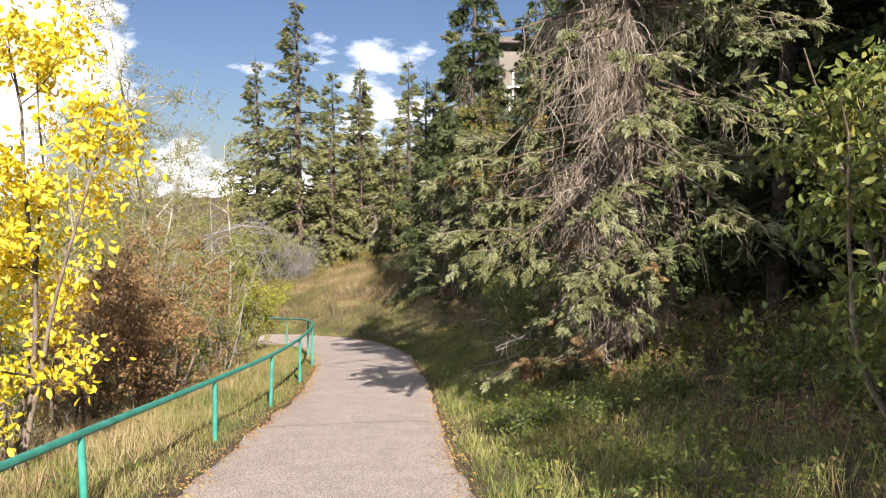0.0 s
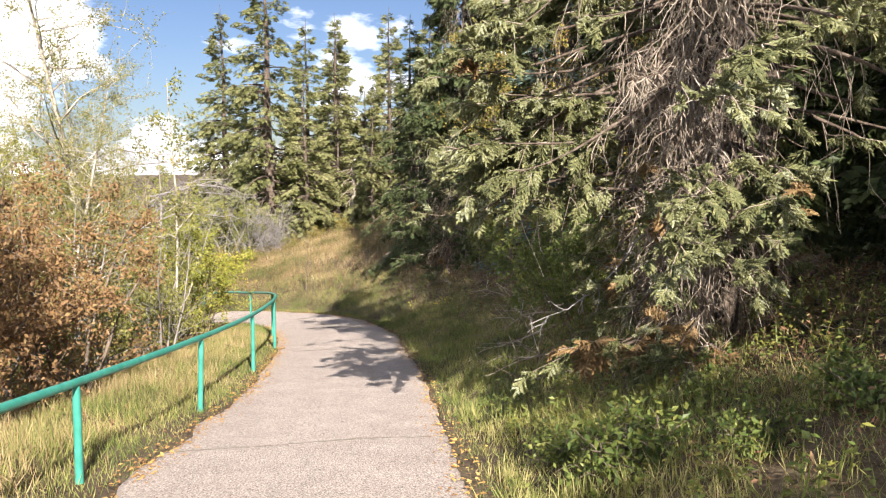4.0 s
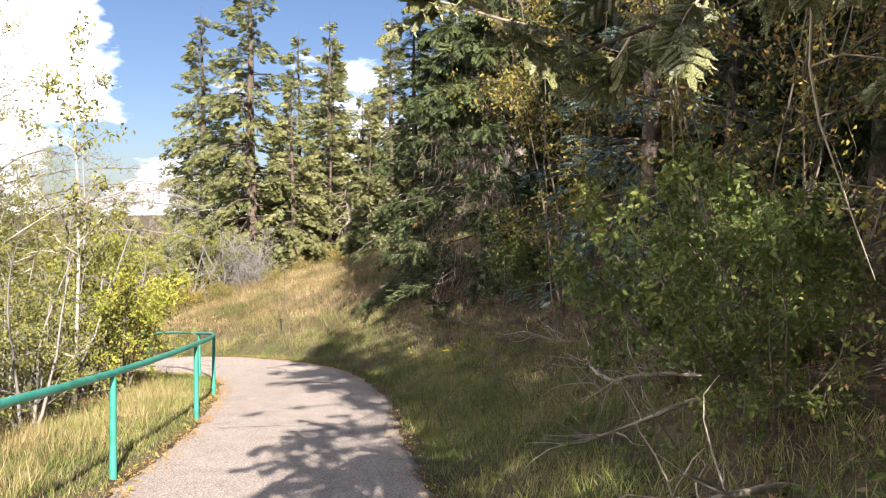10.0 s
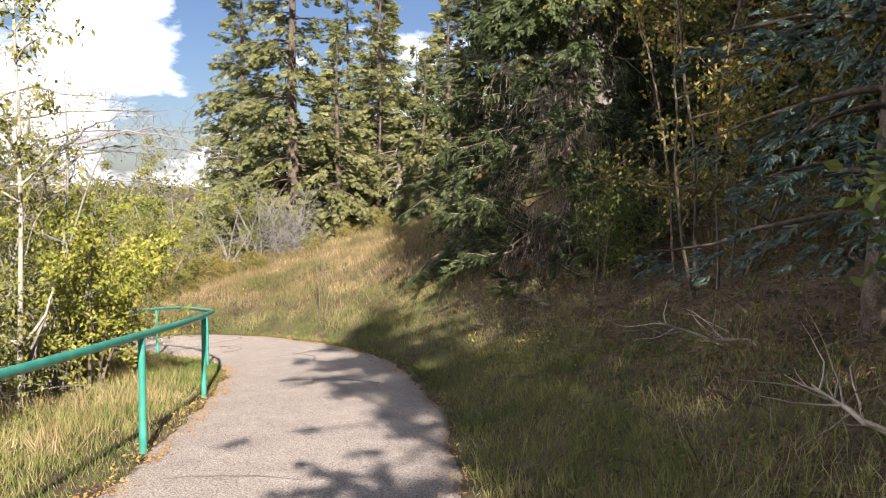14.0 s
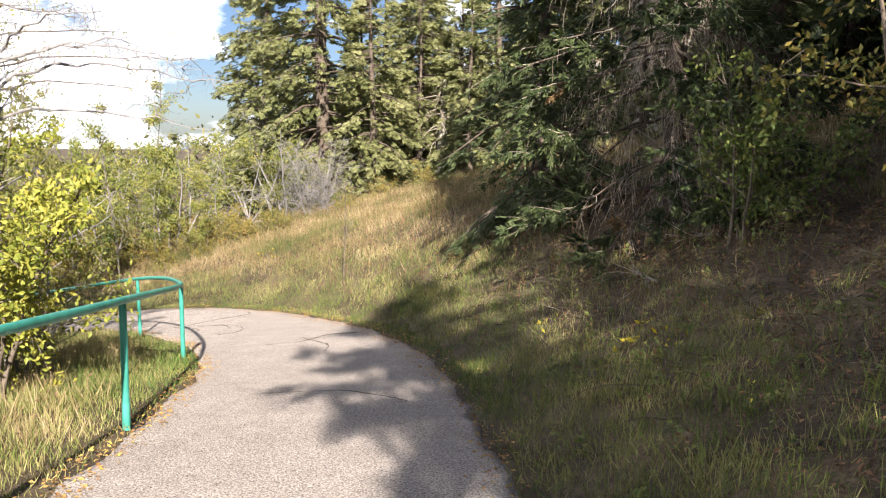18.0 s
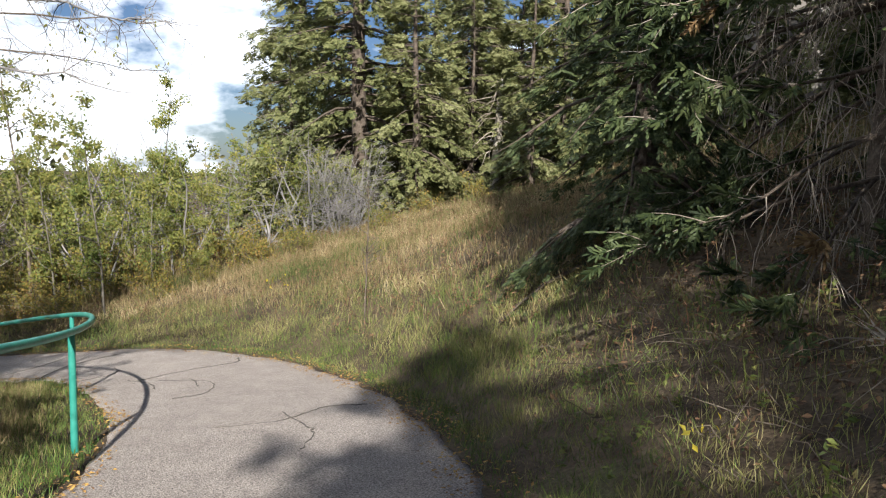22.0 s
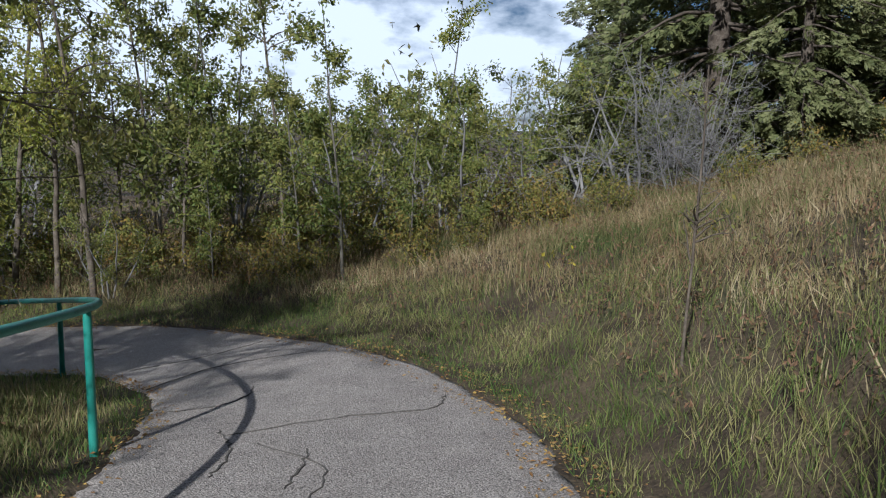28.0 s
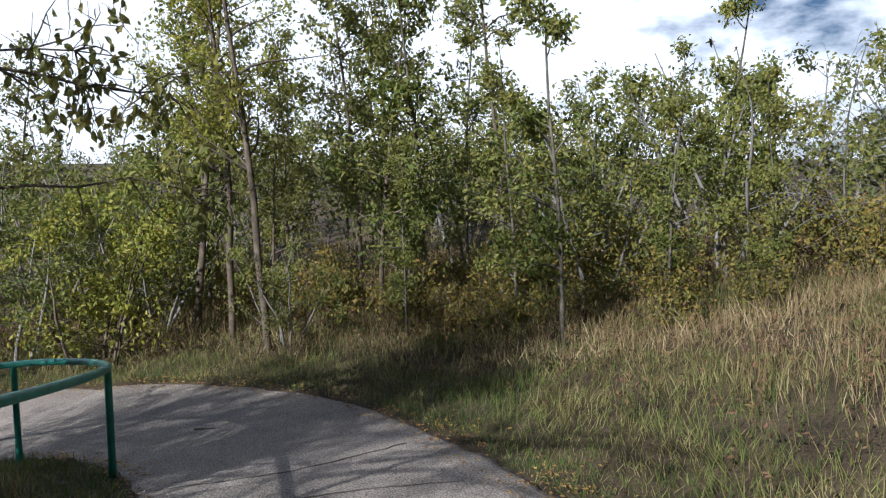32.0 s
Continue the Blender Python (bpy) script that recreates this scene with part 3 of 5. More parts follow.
def broadleaf(name, h, r, seed, leaves, at, stems=1, count=4000, leaf=0.06, bark=DARK_BARK, label="", category="tree", girth=0.02, base=0.3, group="", twig=3, upright=0.5, detail=False, lean=0.0, limbs=None):
    """A leafy tree or shrub: stems, limbs and twigs with single leaves."""
    rng = np.random.RandomState(seed)
    tree = tagged(new(name), label, category, group)
    tree.matrix_basis = at
    wood, fine, tips = Tubes(6), Tubes(3), []
    for s in range(stems):
        stem = Tubes(7)
        a = rng.uniform(0, 2 * np.pi)
        off = (0.0 if stems == 1 else 0.16 * r) * np.array([math.cos(a), math.sin(a), 0])
        tall = h * (1 if stems == 1 else rng.uniform(0.6, 1.0))
        head = np.array([math.cos(a), math.sin(a), 0]) * (0.06 if stems == 1 else rng.uniform(0.15, 0.2 + 0.55 * r / h)) + (0, 0, 1) + np.array([lean, 0, 0])
        trunk = limb_points(off - np.array([0, 0, 0.15]), head, tall, 10, 0.0, rng, 0.035 if stems == 1 else 0.08)
        stem.add(trunk, np.linspace(girth * h * (1 if stems == 1 else 0.5), 0.006, 11), 7 if stems == 1 else 5, 0.08, rng)
        part("trunk" if stems == 1 else "stem", stem.mesh("stem", bark), tree)
        for _ in range(limbs or max(5, int(16 / stems ** 0.5))):
            u = rng.uniform(base, 0.97)
            i = min(int(u * 10), 9)
            st = trunk[i] + (trunk[i + 1] - trunk[i]) * (u * 10 - i)
            b = rng.uniform(0, 2 * np.pi)
            ln = r * rng.uniform(0.5, 1.05) * (1.15 - 0.75 * u)
            lm = limb_points(st, (math.cos(b), math.sin(b), upright + rng.uniform(-0.2, 0.4)), ln, 6, 0.02, rng, 0.16)
            wood.add(lm, np.linspace((0.0035 if stems == 1 else 0.0016) * h * (1.1 - u) + 0.005, 0.003, 7), 4)
            for _ in range(twig):
                q = lm[rng.randint(1, 7)]
                tw = limb_points(q, rng.normal(0, 0.7, 3) + (0.3 * math.cos(b), 0.3 * math.sin(b), 0.3), ln * rng.uniform(0.25, 0.6), 4, 0.03, rng, 0.2)
                fine.add(tw, np.linspace(0.0045, 0.0016, 5) * (1.3 if limbs else 1), 3)
                tips.append(tw)
            tips.append(lm[3:])
    tagged(part("branchwork", wood.mesh("branchwork", bark), tree), kind="stuff")
    tagged(part("brushwood", fine.mesh("brushwood", bark), tree), kind="stuff")
    if count:
        segs = np.concatenate([np.stack([t[:-1], t[1:]], 1) for t in tips])
        k = rng.randint(0, len(segs), count)
        pos = segs[k, 0] + (segs[k, 1] - segs[k, 0]) * rng.uniform(0, 1, (count, 1)) + rng.normal(0, leaf * 0.9, (count, 3))
        axis = rng.normal(0, 0.8, (count, 3)) + (0, 0, -0.45)
        tv, tf = (LEAF3_V, LEAF3_F) if detail else (LEAF_V, LEAF_F)
        v, f = spread(tv, tf, pos, axis, leaf * rng.uniform(0.6, 1.25, count), rng)
        tagged(part("crown", mesh_from("crown", v, f, leaves), tree), kind="stuff")
    return tree


def stand(x, y, turn=0.0, scale=1.0, sink=0.05):
    return pose(*on_ground(x, y, sink), 0, 0, turn) @ Matrix.Diagonal((scale, scale, scale, 1))


def old_spruce(name, h, r, seed, needles, at, top, label, size=0.15, rust=0.06, dead=5, clear=0.9, shoots=7, skirt=1.0, bare_side=None, tufts=2.2, taper=0.6, twig=None):
    """A spruce that the camera passes close by: limbs, drooping side twigs with single shoots, curtains of dead twigs, a plainer top."""
    rng = np.random.RandomState(seed)
    tree = tagged(new(name), label, "spruce tree")
    tree.matrix_basis = at
    hs = np.linspace(-0.5, h, 22)
    tr = Tubes(12)
    tr.add(np.column_stack([0.05 * np.sin(hs * 0.7), 0.04 * np.cos(hs * 0.9), hs]), np.maximum(0.012, 0.0125 * h * (1 - np.clip(hs, 0, h) / h) ** 0.85), wob=0.07, rng=rng)
    wood, twigs, curtains = Tubes(4), Tubes(3), Tubes(3)
    shoot = {False: ([], [], []), True: ([], [], [])}
    spr = ([], [], [])

    def clumps(pts, out, lat, lb, count, rusty):
        """Tufts of short blunt shoots along a limb, some spread out and some hanging."""
        for q in range(count):
            u = 0.98 if q == 0 else rng.uniform(0.38, 1.0) ** 0.75
            i = min(int(u * 8), 7)
            st = pts[i] + (pts[i + 1] - pts[i]) * (u * 8 - i)
            head = out * rng.uniform(0.3, 1.0) + lat * rng.normal(0, 0.6) + (0, 0, rng.uniform(-0.4, 0.25))
            stem = limb_points(st, head, rng.uniform(0.25, 0.6) * min(1, 0.35 + 0.3 * lb), 4, 0.08, rng, 0.12)
            twigs.add(stem, np.linspace(0.006, 0.003, 5), 3)
            hang = rng.uniform() < 0.5
            bx = shoot[bool(rng.uniform() < rusty)]
            n = rng.randint(shoots - 2, shoots + 3)
            w = np.append(rng.uniform(0.1, 0.95, n - 1), 0.99) * 4
            k = w.astype(int)
            bx[0].append(stem[k] + (stem[k + 1] - stem[k]) * (w - k)[:, None])
            bx[1].append(unit(head) + rng.normal(0, 0.5, (n, 3)) + (0, 0, -0.9 if hang else -0.1))
            bx[2].append(size * rng.uniform(0.6, 1.25, n))

    z = clear
    while z < h - 0.2:
        fine_here = z < top
        for _ in range(6 if z < 0.7 * h else 4):
            zz = z + rng.uniform(-0.25, 0.25)
            lb = max(0.15, r * max(0.02, 1 - zz / h) ** taper * rng.uniform(0.55, 1.1) * min(1, 0.5 + 0.22 * zz))
            a = rng.uniform(0, 2 * np.pi)
            out = np.array([math.cos(a), math.sin(a), 0])
            if bare_side is not None and (out[1] > 0.25 or zz < 2.5):
                lb *= 0.6
            pts = limb_points((0, 0, zz), out + (0, 0, 0.05 - 0.30 * skirt * (1 - zz / h)), lb, 8, 0.055, rng, 0.06)
            pts[-3:, 2] += np.array([0.02, 0.05, 0.10]) * lb
            wood.add(pts, np.linspace(0.010 + 0.007 * lb, 0.004, 9), 5)
            lat = np.cross(out, (0, 0, 1))
            hidden = 0.45 if out @ np.array([0.75, 0.66, 0]) > 0.45 else 1.0
            facing = bare_side is not None and 0.08 * h < zz < 0.6 * h and out @ bare_side > 0.74
            curtain = 2.2 if facing else 1.0
            if fine_here:
                clumps(pts, out, lat, lb, int(round((2.0 + tufts * lb) * hidden * (0.3 if facing else 1.0))), rust)
            else:
                for _ in range(int((11 + 12 * lb) * hidden * 0.6)):
                    u = rng.uniform(0.2, 1.0) ** 0.8
                    i = min(int(u * 8), 7)
                    st = pts[i] + (pts[i + 1] - pts[i]) * (u * 8 - i)
                    tl = rng.uniform(0.25, 0.75) * (1.25 - 0.7 * u) * min(1, 0.35 + 0.3 * lb)
                    tw = limb_points(st, out * rng.uniform(0.3, 0.9) + lat * rng.choice([-1, 1]) * rng.uniform(0.2, 0.9) + (0, 0, rng.uniform(-0.5, 0.05)), tl, 4, 0.26, rng, 0.10)
                    spr[0].append(tw)
                    spr[1].append(np.gradient(tw, axis=0) + rng.normal(0, 0.4, (5, 3)) * tl * 0.3)
                    spr[2].append(0.30 * rng.uniform(0.6, 1.2, 5))
            if zz < 0.66 * h:
                for _ in range(rng.poisson(dead * curtain)):
                    s = pts[min(rng.randint(1, 7), rng.randint(2, 8))]
                    tw = limb_points(s, rng.normal(0, 0.40, 3) + out * 0.3 + (0, 0, -0.7), rng.uniform(0.35, 1.3), 6, 0.32, rng, 0.18)
                    twigs.add(tw, np.linspace(0.0062, 0.002, 7), 3)
                    for _ in range(2):
                        q = tw[rng.randint(1, 6)]
                        twigs.add(limb_points(q, rng.normal(0, 0.5, 3) + (0, 0, -0.6), rng.uniform(0.12, 0.5), 4, 0.25, rng, 0.28), np.linspace(0.004, 0.0015, 5), 3)
        z += 0.33 * rng.uniform(0.8, 1.2)
    if bare_side is not None:
        # Dead limbs hung with long bare twigs, and low rusty branches by the ground.
        for q in range(62):
            zz = rng.uniform(1.1, 3.2) if q < 24 else rng.uniform(2.8, 6.8)
            a = math.atan2(bare_side[1], bare_side[0]) + rng.normal(0, 0.30)
            out = np.array([math.cos(a), math.sin(a), 0])
            pts = limb_points((0, 0, zz), out + (0, 0, rng.uniform(-0.5, 0.1)), rng.uniform(0.8, 1.6), 8, 0.10, rng, 0.14)
            wood.add(pts, np.linspace(0.020, 0.005, 9), 5)
            for _ in range(34):
                s = pts[rng.randint(2, 9)]
                tw = limb_points(s, rng.normal(0, 0.36, 3) + out * 0.2 + (0, 0, -0.7), rng.uniform(0.25, 0.95), 6, 0.22, rng, 0.27)
                curtains.add(tw, np.linspace(0.0066, 0.0022, 7), 3)
                curtains.add(limb_points(tw[rng.randint(1, 5)], rng.normal(0, 0.55, 3) + (0, 0, -0.4), rng.uniform(0.12, 0.45), 4, 0.15, rng, 0.3), np.linspace(0.0045, 0.0016, 5), 3)
        # Long sunlit limbs that reach over the verge.
        for q in range(18):
            a = radians(rng.uniform(-180, -154) if q % 6 else rng.uniform(-112, -88))
            out = np.array([math.cos(a), math.sin(a), 0])
            lb, rise = rng.uniform(2.1, 3.0), rng.uniform(1.4, 4.0)
            pts = limb_points((0, 0, rise), out + (0, 0, 0.0 - 0.10 * (rise - 2.2)), lb, 8, 0.012, rng, 0.05)
            wood.add(pts, np.linspace(0.030, 0.006, 9), 5)
            clumps(pts, out, np.cross(out, (0, 0, 1)), lb, 11, 0.0)
        for q in range(11):
            a = math.atan2(bare_side[1], bare_side[0]) + rng.uniform(-0.3, 0.55)
            out = np.array([math.cos(a), math.sin(a), 0])
            lb = rng.uniform(1.2, 2.3)
            pts = limb_points((0, 0, rng.uniform(0.35, 1.0)), out + (0, 0, -0.2), lb, 8, 0.02, rng, 0.08)
            pts[:, 2] = np.maximum(pts[:, 2], 0.25)
            wood.add(pts, np.linspace(0.018, 0.005, 9), 5)
            clumps(pts, out, np.cross(out, (0, 0, 1)), lb, 4, 0.5)
        tagged(part("twig_curtain", curtains.mesh("twig_curtain", DEAD_WOOD), tree, "pale curtain of dead hanging twigs"), kind="stuff")
    part("trunk", tr.mesh("trunk", SPRUCE_BARK), tree)
    tagged(part("branchwork", wood.mesh("branchwork", SPRUCE_BARK), tree), kind="stuff")
    tagged(part("brushwood", twigs.mesh("brushwood", DEAD_WOOD), tree, "bare grey hanging twigs"), kind="stuff")
    for nm, box, (tv, tf), mat in (("crown", shoot[False], twig or (FAN_V, FAN_F), needles), ("dead_foliage", shoot[True], twig or (FAN_V, FAN_F), NEEDLES_RUST), ("crown_top", spr, (FINE_V, FINE_F), needles)):
        if box[0]:
            v, f = spread(tv, tf, np.concatenate(box[0]), np.concatenate(box[1]), np.concatenate(box[2]), rng, up=(0, 0, 1), tumble=0.5)
            tagged(part(nm, mesh_from(nm, v, f, mat), tree, "rusty brown dead needles" if nm == "dead_foliage" else ""), kind="stuff")
    return tree


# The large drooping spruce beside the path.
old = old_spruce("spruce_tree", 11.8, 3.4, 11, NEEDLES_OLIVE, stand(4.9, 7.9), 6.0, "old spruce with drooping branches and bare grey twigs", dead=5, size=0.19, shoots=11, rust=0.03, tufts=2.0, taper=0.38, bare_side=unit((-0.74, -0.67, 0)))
old_spruce("spruce_tree", 13.5, 3.5, 12, NEEDLES, stand(0.9, 26.5), 4.5, "tall dark spruce on the bank with low spreading branches", size=0.21, shoots=9, dead=9, rust=0.01, clear=0.5, tufts=1.9, taper=0.85, twig=(PLAIN_V, PLAIN_F))
# Added beside the tall spruce and enlarged to throw more shadow on the slope.
spruce("spruce_tree", 9.0, 2.5, 13, NEEDLES, stand(-1.3, 29.4), clear=0.2, density=1.2, size=0.22, droop=0.05, label="young dark green spruce at the foot of the slope")
spruce("blue_spruce_tree", 9.5, 2.1, 14, NEEDLES_BLUE, stand(3.6, 16.7), clear=1.0, density=0.62, size=0.23, droop=-0.12, whorl=0.5, twig=(PLAIN_V, PLAIN_F), label="blue-grey spruce on the shaded bank")

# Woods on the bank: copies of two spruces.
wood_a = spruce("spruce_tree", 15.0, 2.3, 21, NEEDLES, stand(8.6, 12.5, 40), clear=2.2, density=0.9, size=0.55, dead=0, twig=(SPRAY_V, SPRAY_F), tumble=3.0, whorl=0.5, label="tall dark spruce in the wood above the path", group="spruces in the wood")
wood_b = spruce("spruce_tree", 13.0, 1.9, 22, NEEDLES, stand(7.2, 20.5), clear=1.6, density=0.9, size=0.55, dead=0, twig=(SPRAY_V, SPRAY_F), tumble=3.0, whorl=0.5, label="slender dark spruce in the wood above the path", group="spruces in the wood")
# Copies with y < 3 are never in view, added to shade the bank.
for k, (x, y, s) in enumerate([(12.2, 3.8, 1.0), (11.5, 7.5, 1.1), (7.6, 9.6, 0.9), (12.5, 15, 1.05), (9.5, 17.5, 0.95), (6.2, 23.5, 1.0), (10.5, 24.5, 1.1), (4.4, 27.5, 0.95), (7.8, 30, 1.0), (13.5, 20, 1.0), (3.2, 32.5, 0.9), (15, 10, 1.1), (14, 1, 1.05), (13.5, -4, 0.5), (5.5, 36, 1.0), (10.5, 34, 1.1), (9.0, -6.3, 0.5), (10.6, -5.4, 0.52), (8.0, -4.4, 0.36), (9.6, -2.2, 0.55), (6.0, 10.4, 0.72), (6.2, 15.6, 0.85), (5.4, 19.6, 0.8), (9.4, 6.0, 0.85), (7.4, -5.6, 0.4), (8.7, -7.8, 0.5), (10.0, -8.4, 0.55), (7.9, -2.4, 0.36), (2.6, 34.2, 0.85), (4.2, 37.5, 0.9), (8.5, 36.5, 0.95), (11.5, 38.5, 1.0), (7.0, 33.2, 0.85), (12.5, 29.5, 1.0), (6.3, 26.6, 0.85), (11.0, 1.6, 0.7), (9.0, 9.0, 1.0), (8.4, 15.0, 1.0), (12.2, -0.4, 0.7), (10.4, 3.4, 0.45), (9.0, 6.4, 0.5), (13.6, -2.5, 0.95), (15.2, -7.0, 1.1), (16.5, -3.0, 1.1), (12.8, 1.4, 0.9), (17.0, -10.0, 1.2), (15.0, -0.5, 1.1), (18.5, -6.5, 1.2), (14.6, 4.5, 1.1), (11.2, 4.8, 1.1), (13.4, 6.5, 1.2), (10.2, 6.9, 1.05), (14.2, 8.5, 1.2), (11.8, 10.5, 1.1), (10.0, 14.4, 1.1), (12.0, 17.6, 1.1), (6.4, 31.2, 0.95), (8.3, 36.0, 1.0)]):
    copy_thing(wood_a if k % 2 else wood_b, stand(x, y, 53 * k, s))

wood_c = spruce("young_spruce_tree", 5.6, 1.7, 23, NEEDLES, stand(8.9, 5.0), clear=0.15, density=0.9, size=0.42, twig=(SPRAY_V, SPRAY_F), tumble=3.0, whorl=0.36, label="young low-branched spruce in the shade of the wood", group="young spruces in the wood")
# Unseen ones (y < 3) are added only to keep sun off shrub and ground.
for k, (x, y, s) in enumerate([(9.8, 8.4, 1.0), (8.2, 11.4, 0.9), (10.8, 6.0, 1.1), (9.9, 2.6, 0.75), (11.2, 9.8, 1.2), (11.6, 3.9, 1.0), (7.4, 13.6, 0.8), (12.6, 6.6, 1.2), (10.6, 12.6, 1.1), (11.0, 0.4, 0.8), (9.5, -0.4, 0.75), (9.6, 2.0, 0.9), (8.5, 1.3, 0.55), (10.6, -3.4, 1.3), (6.9, 33.5, 1.2), (5.9, 29.5, 1.0), (8.8, -2.6, 0.8), (7.6, 0.1, 0.5), (10.2, -1.2, 0.8)]):
    copy_thing(wood_c, stand(x, y, 47 * k, s))

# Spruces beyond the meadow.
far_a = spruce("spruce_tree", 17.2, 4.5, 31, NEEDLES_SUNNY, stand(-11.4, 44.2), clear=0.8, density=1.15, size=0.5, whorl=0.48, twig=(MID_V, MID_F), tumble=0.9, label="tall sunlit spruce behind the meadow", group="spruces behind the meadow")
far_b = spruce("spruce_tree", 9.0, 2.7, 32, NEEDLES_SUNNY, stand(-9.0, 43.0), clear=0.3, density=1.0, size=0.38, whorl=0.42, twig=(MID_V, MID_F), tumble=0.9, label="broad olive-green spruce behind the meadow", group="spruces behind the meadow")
for k, (x, y, s, which) in enumerate([(-15.2, 47.6, 0.83, 0), (-11.5, 53, 0.78, 0), (-9.6, 53.5, 0.76, 0), (-8.0, 46.2, 0.72, 0), (-6.4, 46.6, 0.9, 1), (-4.6, 44.8, 1.1, 1), (-2.2, 44.0, 1.2, 1), (-13.4, 43.2, 0.75, 1), (-7.6, 44.6, 0.75, 1), (0.6, 36.4, 0.85, 1), (2.6, 35.0, 0.9, 1), (-16.8, 50, 0.8, 1), (-5.5, 50, 0.75, 0), (-2, 50, 0.8, 0), (-13.0, 47.5, 1.0, 1), (2.5, 47, 0.8, 0), (-10.2, 45.6, 0.9, 1), (-12.2, 46.0, 0.85, 1), (-3.4, 46.5, 1.15, 1), (-5.4, 43.4, 0.8, 1), (-8.6, 48.5, 1.1, 1), (-0.2, 46.5, 1.2, 1)]):
    copy_thing((far_a, far_b)[which], stand(x, y, 71 * k, s))

# ---- leafy trees and shrubs, left of the path ----
broadleaf("yellow_tree", 7.0, 2.1, 41, LEAF_YELLOW, stand(-2.45, 3.2), stems=6, girth=0.011, count=7200, leaf=0.110, label="small tree with bright yellow autumn leaves", base=0.15, twig=4, detail=True)
broadleaf("shrub", 4.3, 2.0, 42, LEAF_RUST, stand(-4.5, 11.4), stems=11, count=14000, leaf=0.073, label="dense shrub with rust-brown autumn leaves", category="shrub", base=0.12, twig=4)
broadleaf("shrub", 3.7, 1.7, 43, LEAF_RUST, stand(-4.6, 8.6), stems=10, count=10500, leaf=0.073, label="reddish brown shrub behind the handrail", category="shrub", base=0.12, twig=4)
birch = broadleaf("birch_tree", 12.0, 4.0, 44, LEAF_OLIVE, stand(-7.6, 18.2), count=15000, leaf=0.06, bark=PALE_BARK, label="pale-barked birch with sparse olive-green leaves", group="birches on the lower slope", base=0.18, limbs=46, twig=8, girth=0.010, upright=0.6)
broadleaf("birch_tree", 11.0, 3.2, 45, LEAF_OLIVE, stand(-10.2, 22.5), limbs=34, count=5000, leaf=0.066, bark=PALE_BARK, label="thin birch with sparse olive-green leaves", base=0.3, twig=6, girth=0.009, upright=0.8)
broadleaf("shrub", 3.6, 1.5, 46, LEAF_LIME, stand(-6.3, 21.2), stems=7, count=9000, leaf=0.079, label="tall shrub with yellow-green leaves inside the bend", category="shrub", base=0.1, twig=4)
dead_tree = broadleaf("dead_tree", 6.5, 2.6, 47, LEAF_LIME, stand(-9.0, 24.2), count=500, leaf=0.05, bark=GREY_TWIG, label="half-bare tree with long arching grey limbs", base=0.35, twig=6, girth=0.014, upright=0.3)


def arching_limb(tree, start, end, seed, bark, rise=0.5, leaves=None, count=0, leaf=0.07, radius=0.03, reach=1.0):
    """A long limb of a tree that arches from start to end, given in the world, with twigs and, if wanted, leaves."""
    rng = np.random.RandomState(seed)
    back = np.array(tree.matrix_basis.inverted())
    u = np.linspace(0, 1, 14)
    p = np.array(start) + (np.array(end) - start) * u[:, None]
    p[:, 2] += rise * np.sin(np.pi * u) * (1 - 0.4 * u)
    p[1:] += np.cumsum(rng.normal(0, 0.055, (13, 3)), axis=0)
    wood = Tubes(5)
    wood.add(p, np.linspace(radius, 0.004, 14), 6, 0.1, rng)
    tips = []
    for _ in range(22):
        k = rng.randint(3, 13)
        d = unit(p[k + 1] - p[k] if k < 13 else p[k] - p[k - 1])
        tw = limb_points(p[k], d * 0.7 + rng.normal(0, 0.6, 3), reach * rng.uniform(0.25, 0.9), 6, 0.06, rng, 0.28)
        wood.add(tw, np.linspace(0.007, 0.002, 7), 4)
        tips.append(tw)
        for _ in range(3):
            t2 = limb_points(tw[rng.randint(2, 6)], rng.normal(0, 0.6, 3) + (0, 0, -0.1), reach * rng.uniform(0.1, 0.4), 4, 0.05, rng, 0.3)
            wood.add(t2, np.linspace(0.004, 0.0015, 5), 3)
            tips.append(t2)
    me = wood.mesh("limb", bark)
    me.transform(Matrix(back.tolist()))
    part("limb", me, tree)
    if leaves:
        segs = np.concatenate([np.stack([t[:-1], t[1:]], 1) for t in tips])
        k = rng.randint(0, len(segs), count)
        pos = segs[k, 0] + (segs[k, 1] - segs[k, 0]) * rng.uniform(0, 1, (count, 1)) + rng.normal(0, leaf * 0.6, (count, 3))
        v, f = spread(LEAF3_V, LEAF3_F, pos, rng.normal(0, 0.6, (count, 3)) + (0, 0, -0.9), leaf * rng.uniform(0.6, 1.25, count), rng)
        me = mesh_from("limb_foliage", v, f, leaves)
        me.transform(Matrix(back.tolist()))
        tagged(part("limb_foliage", me, tree), kind="stuff")


arching_limb(old, (4.75, 7.85, 3.7), (2.9, 7.15, 2.15), 480, GREY_TWIG, 0.1, radius=0.015, reach=0.35)
for k, (s, e) in enumerate([((-9.0, 24.2, 2.2), (-5.7, 26.2, 2.3)), ((-9.0, 24.2, 1.9), (-6.1, 25.9, 1.9)), ((-9.0, 24.2, 2.6), (-5.6, 25.3, 2.75)), ((-9.0, 24.2, 2.8), (-6.9, 25.2, 3.1)), ((-9.0, 24.2, 2.4), (-6.3, 23.0, 3.4)), ((-9.0, 24.2, 1.8), (-7.2, 21.8, 2.9))]):
    arching_limb(dead_tree, s, e, 470 + k, GREY_TWIG, 0.4)
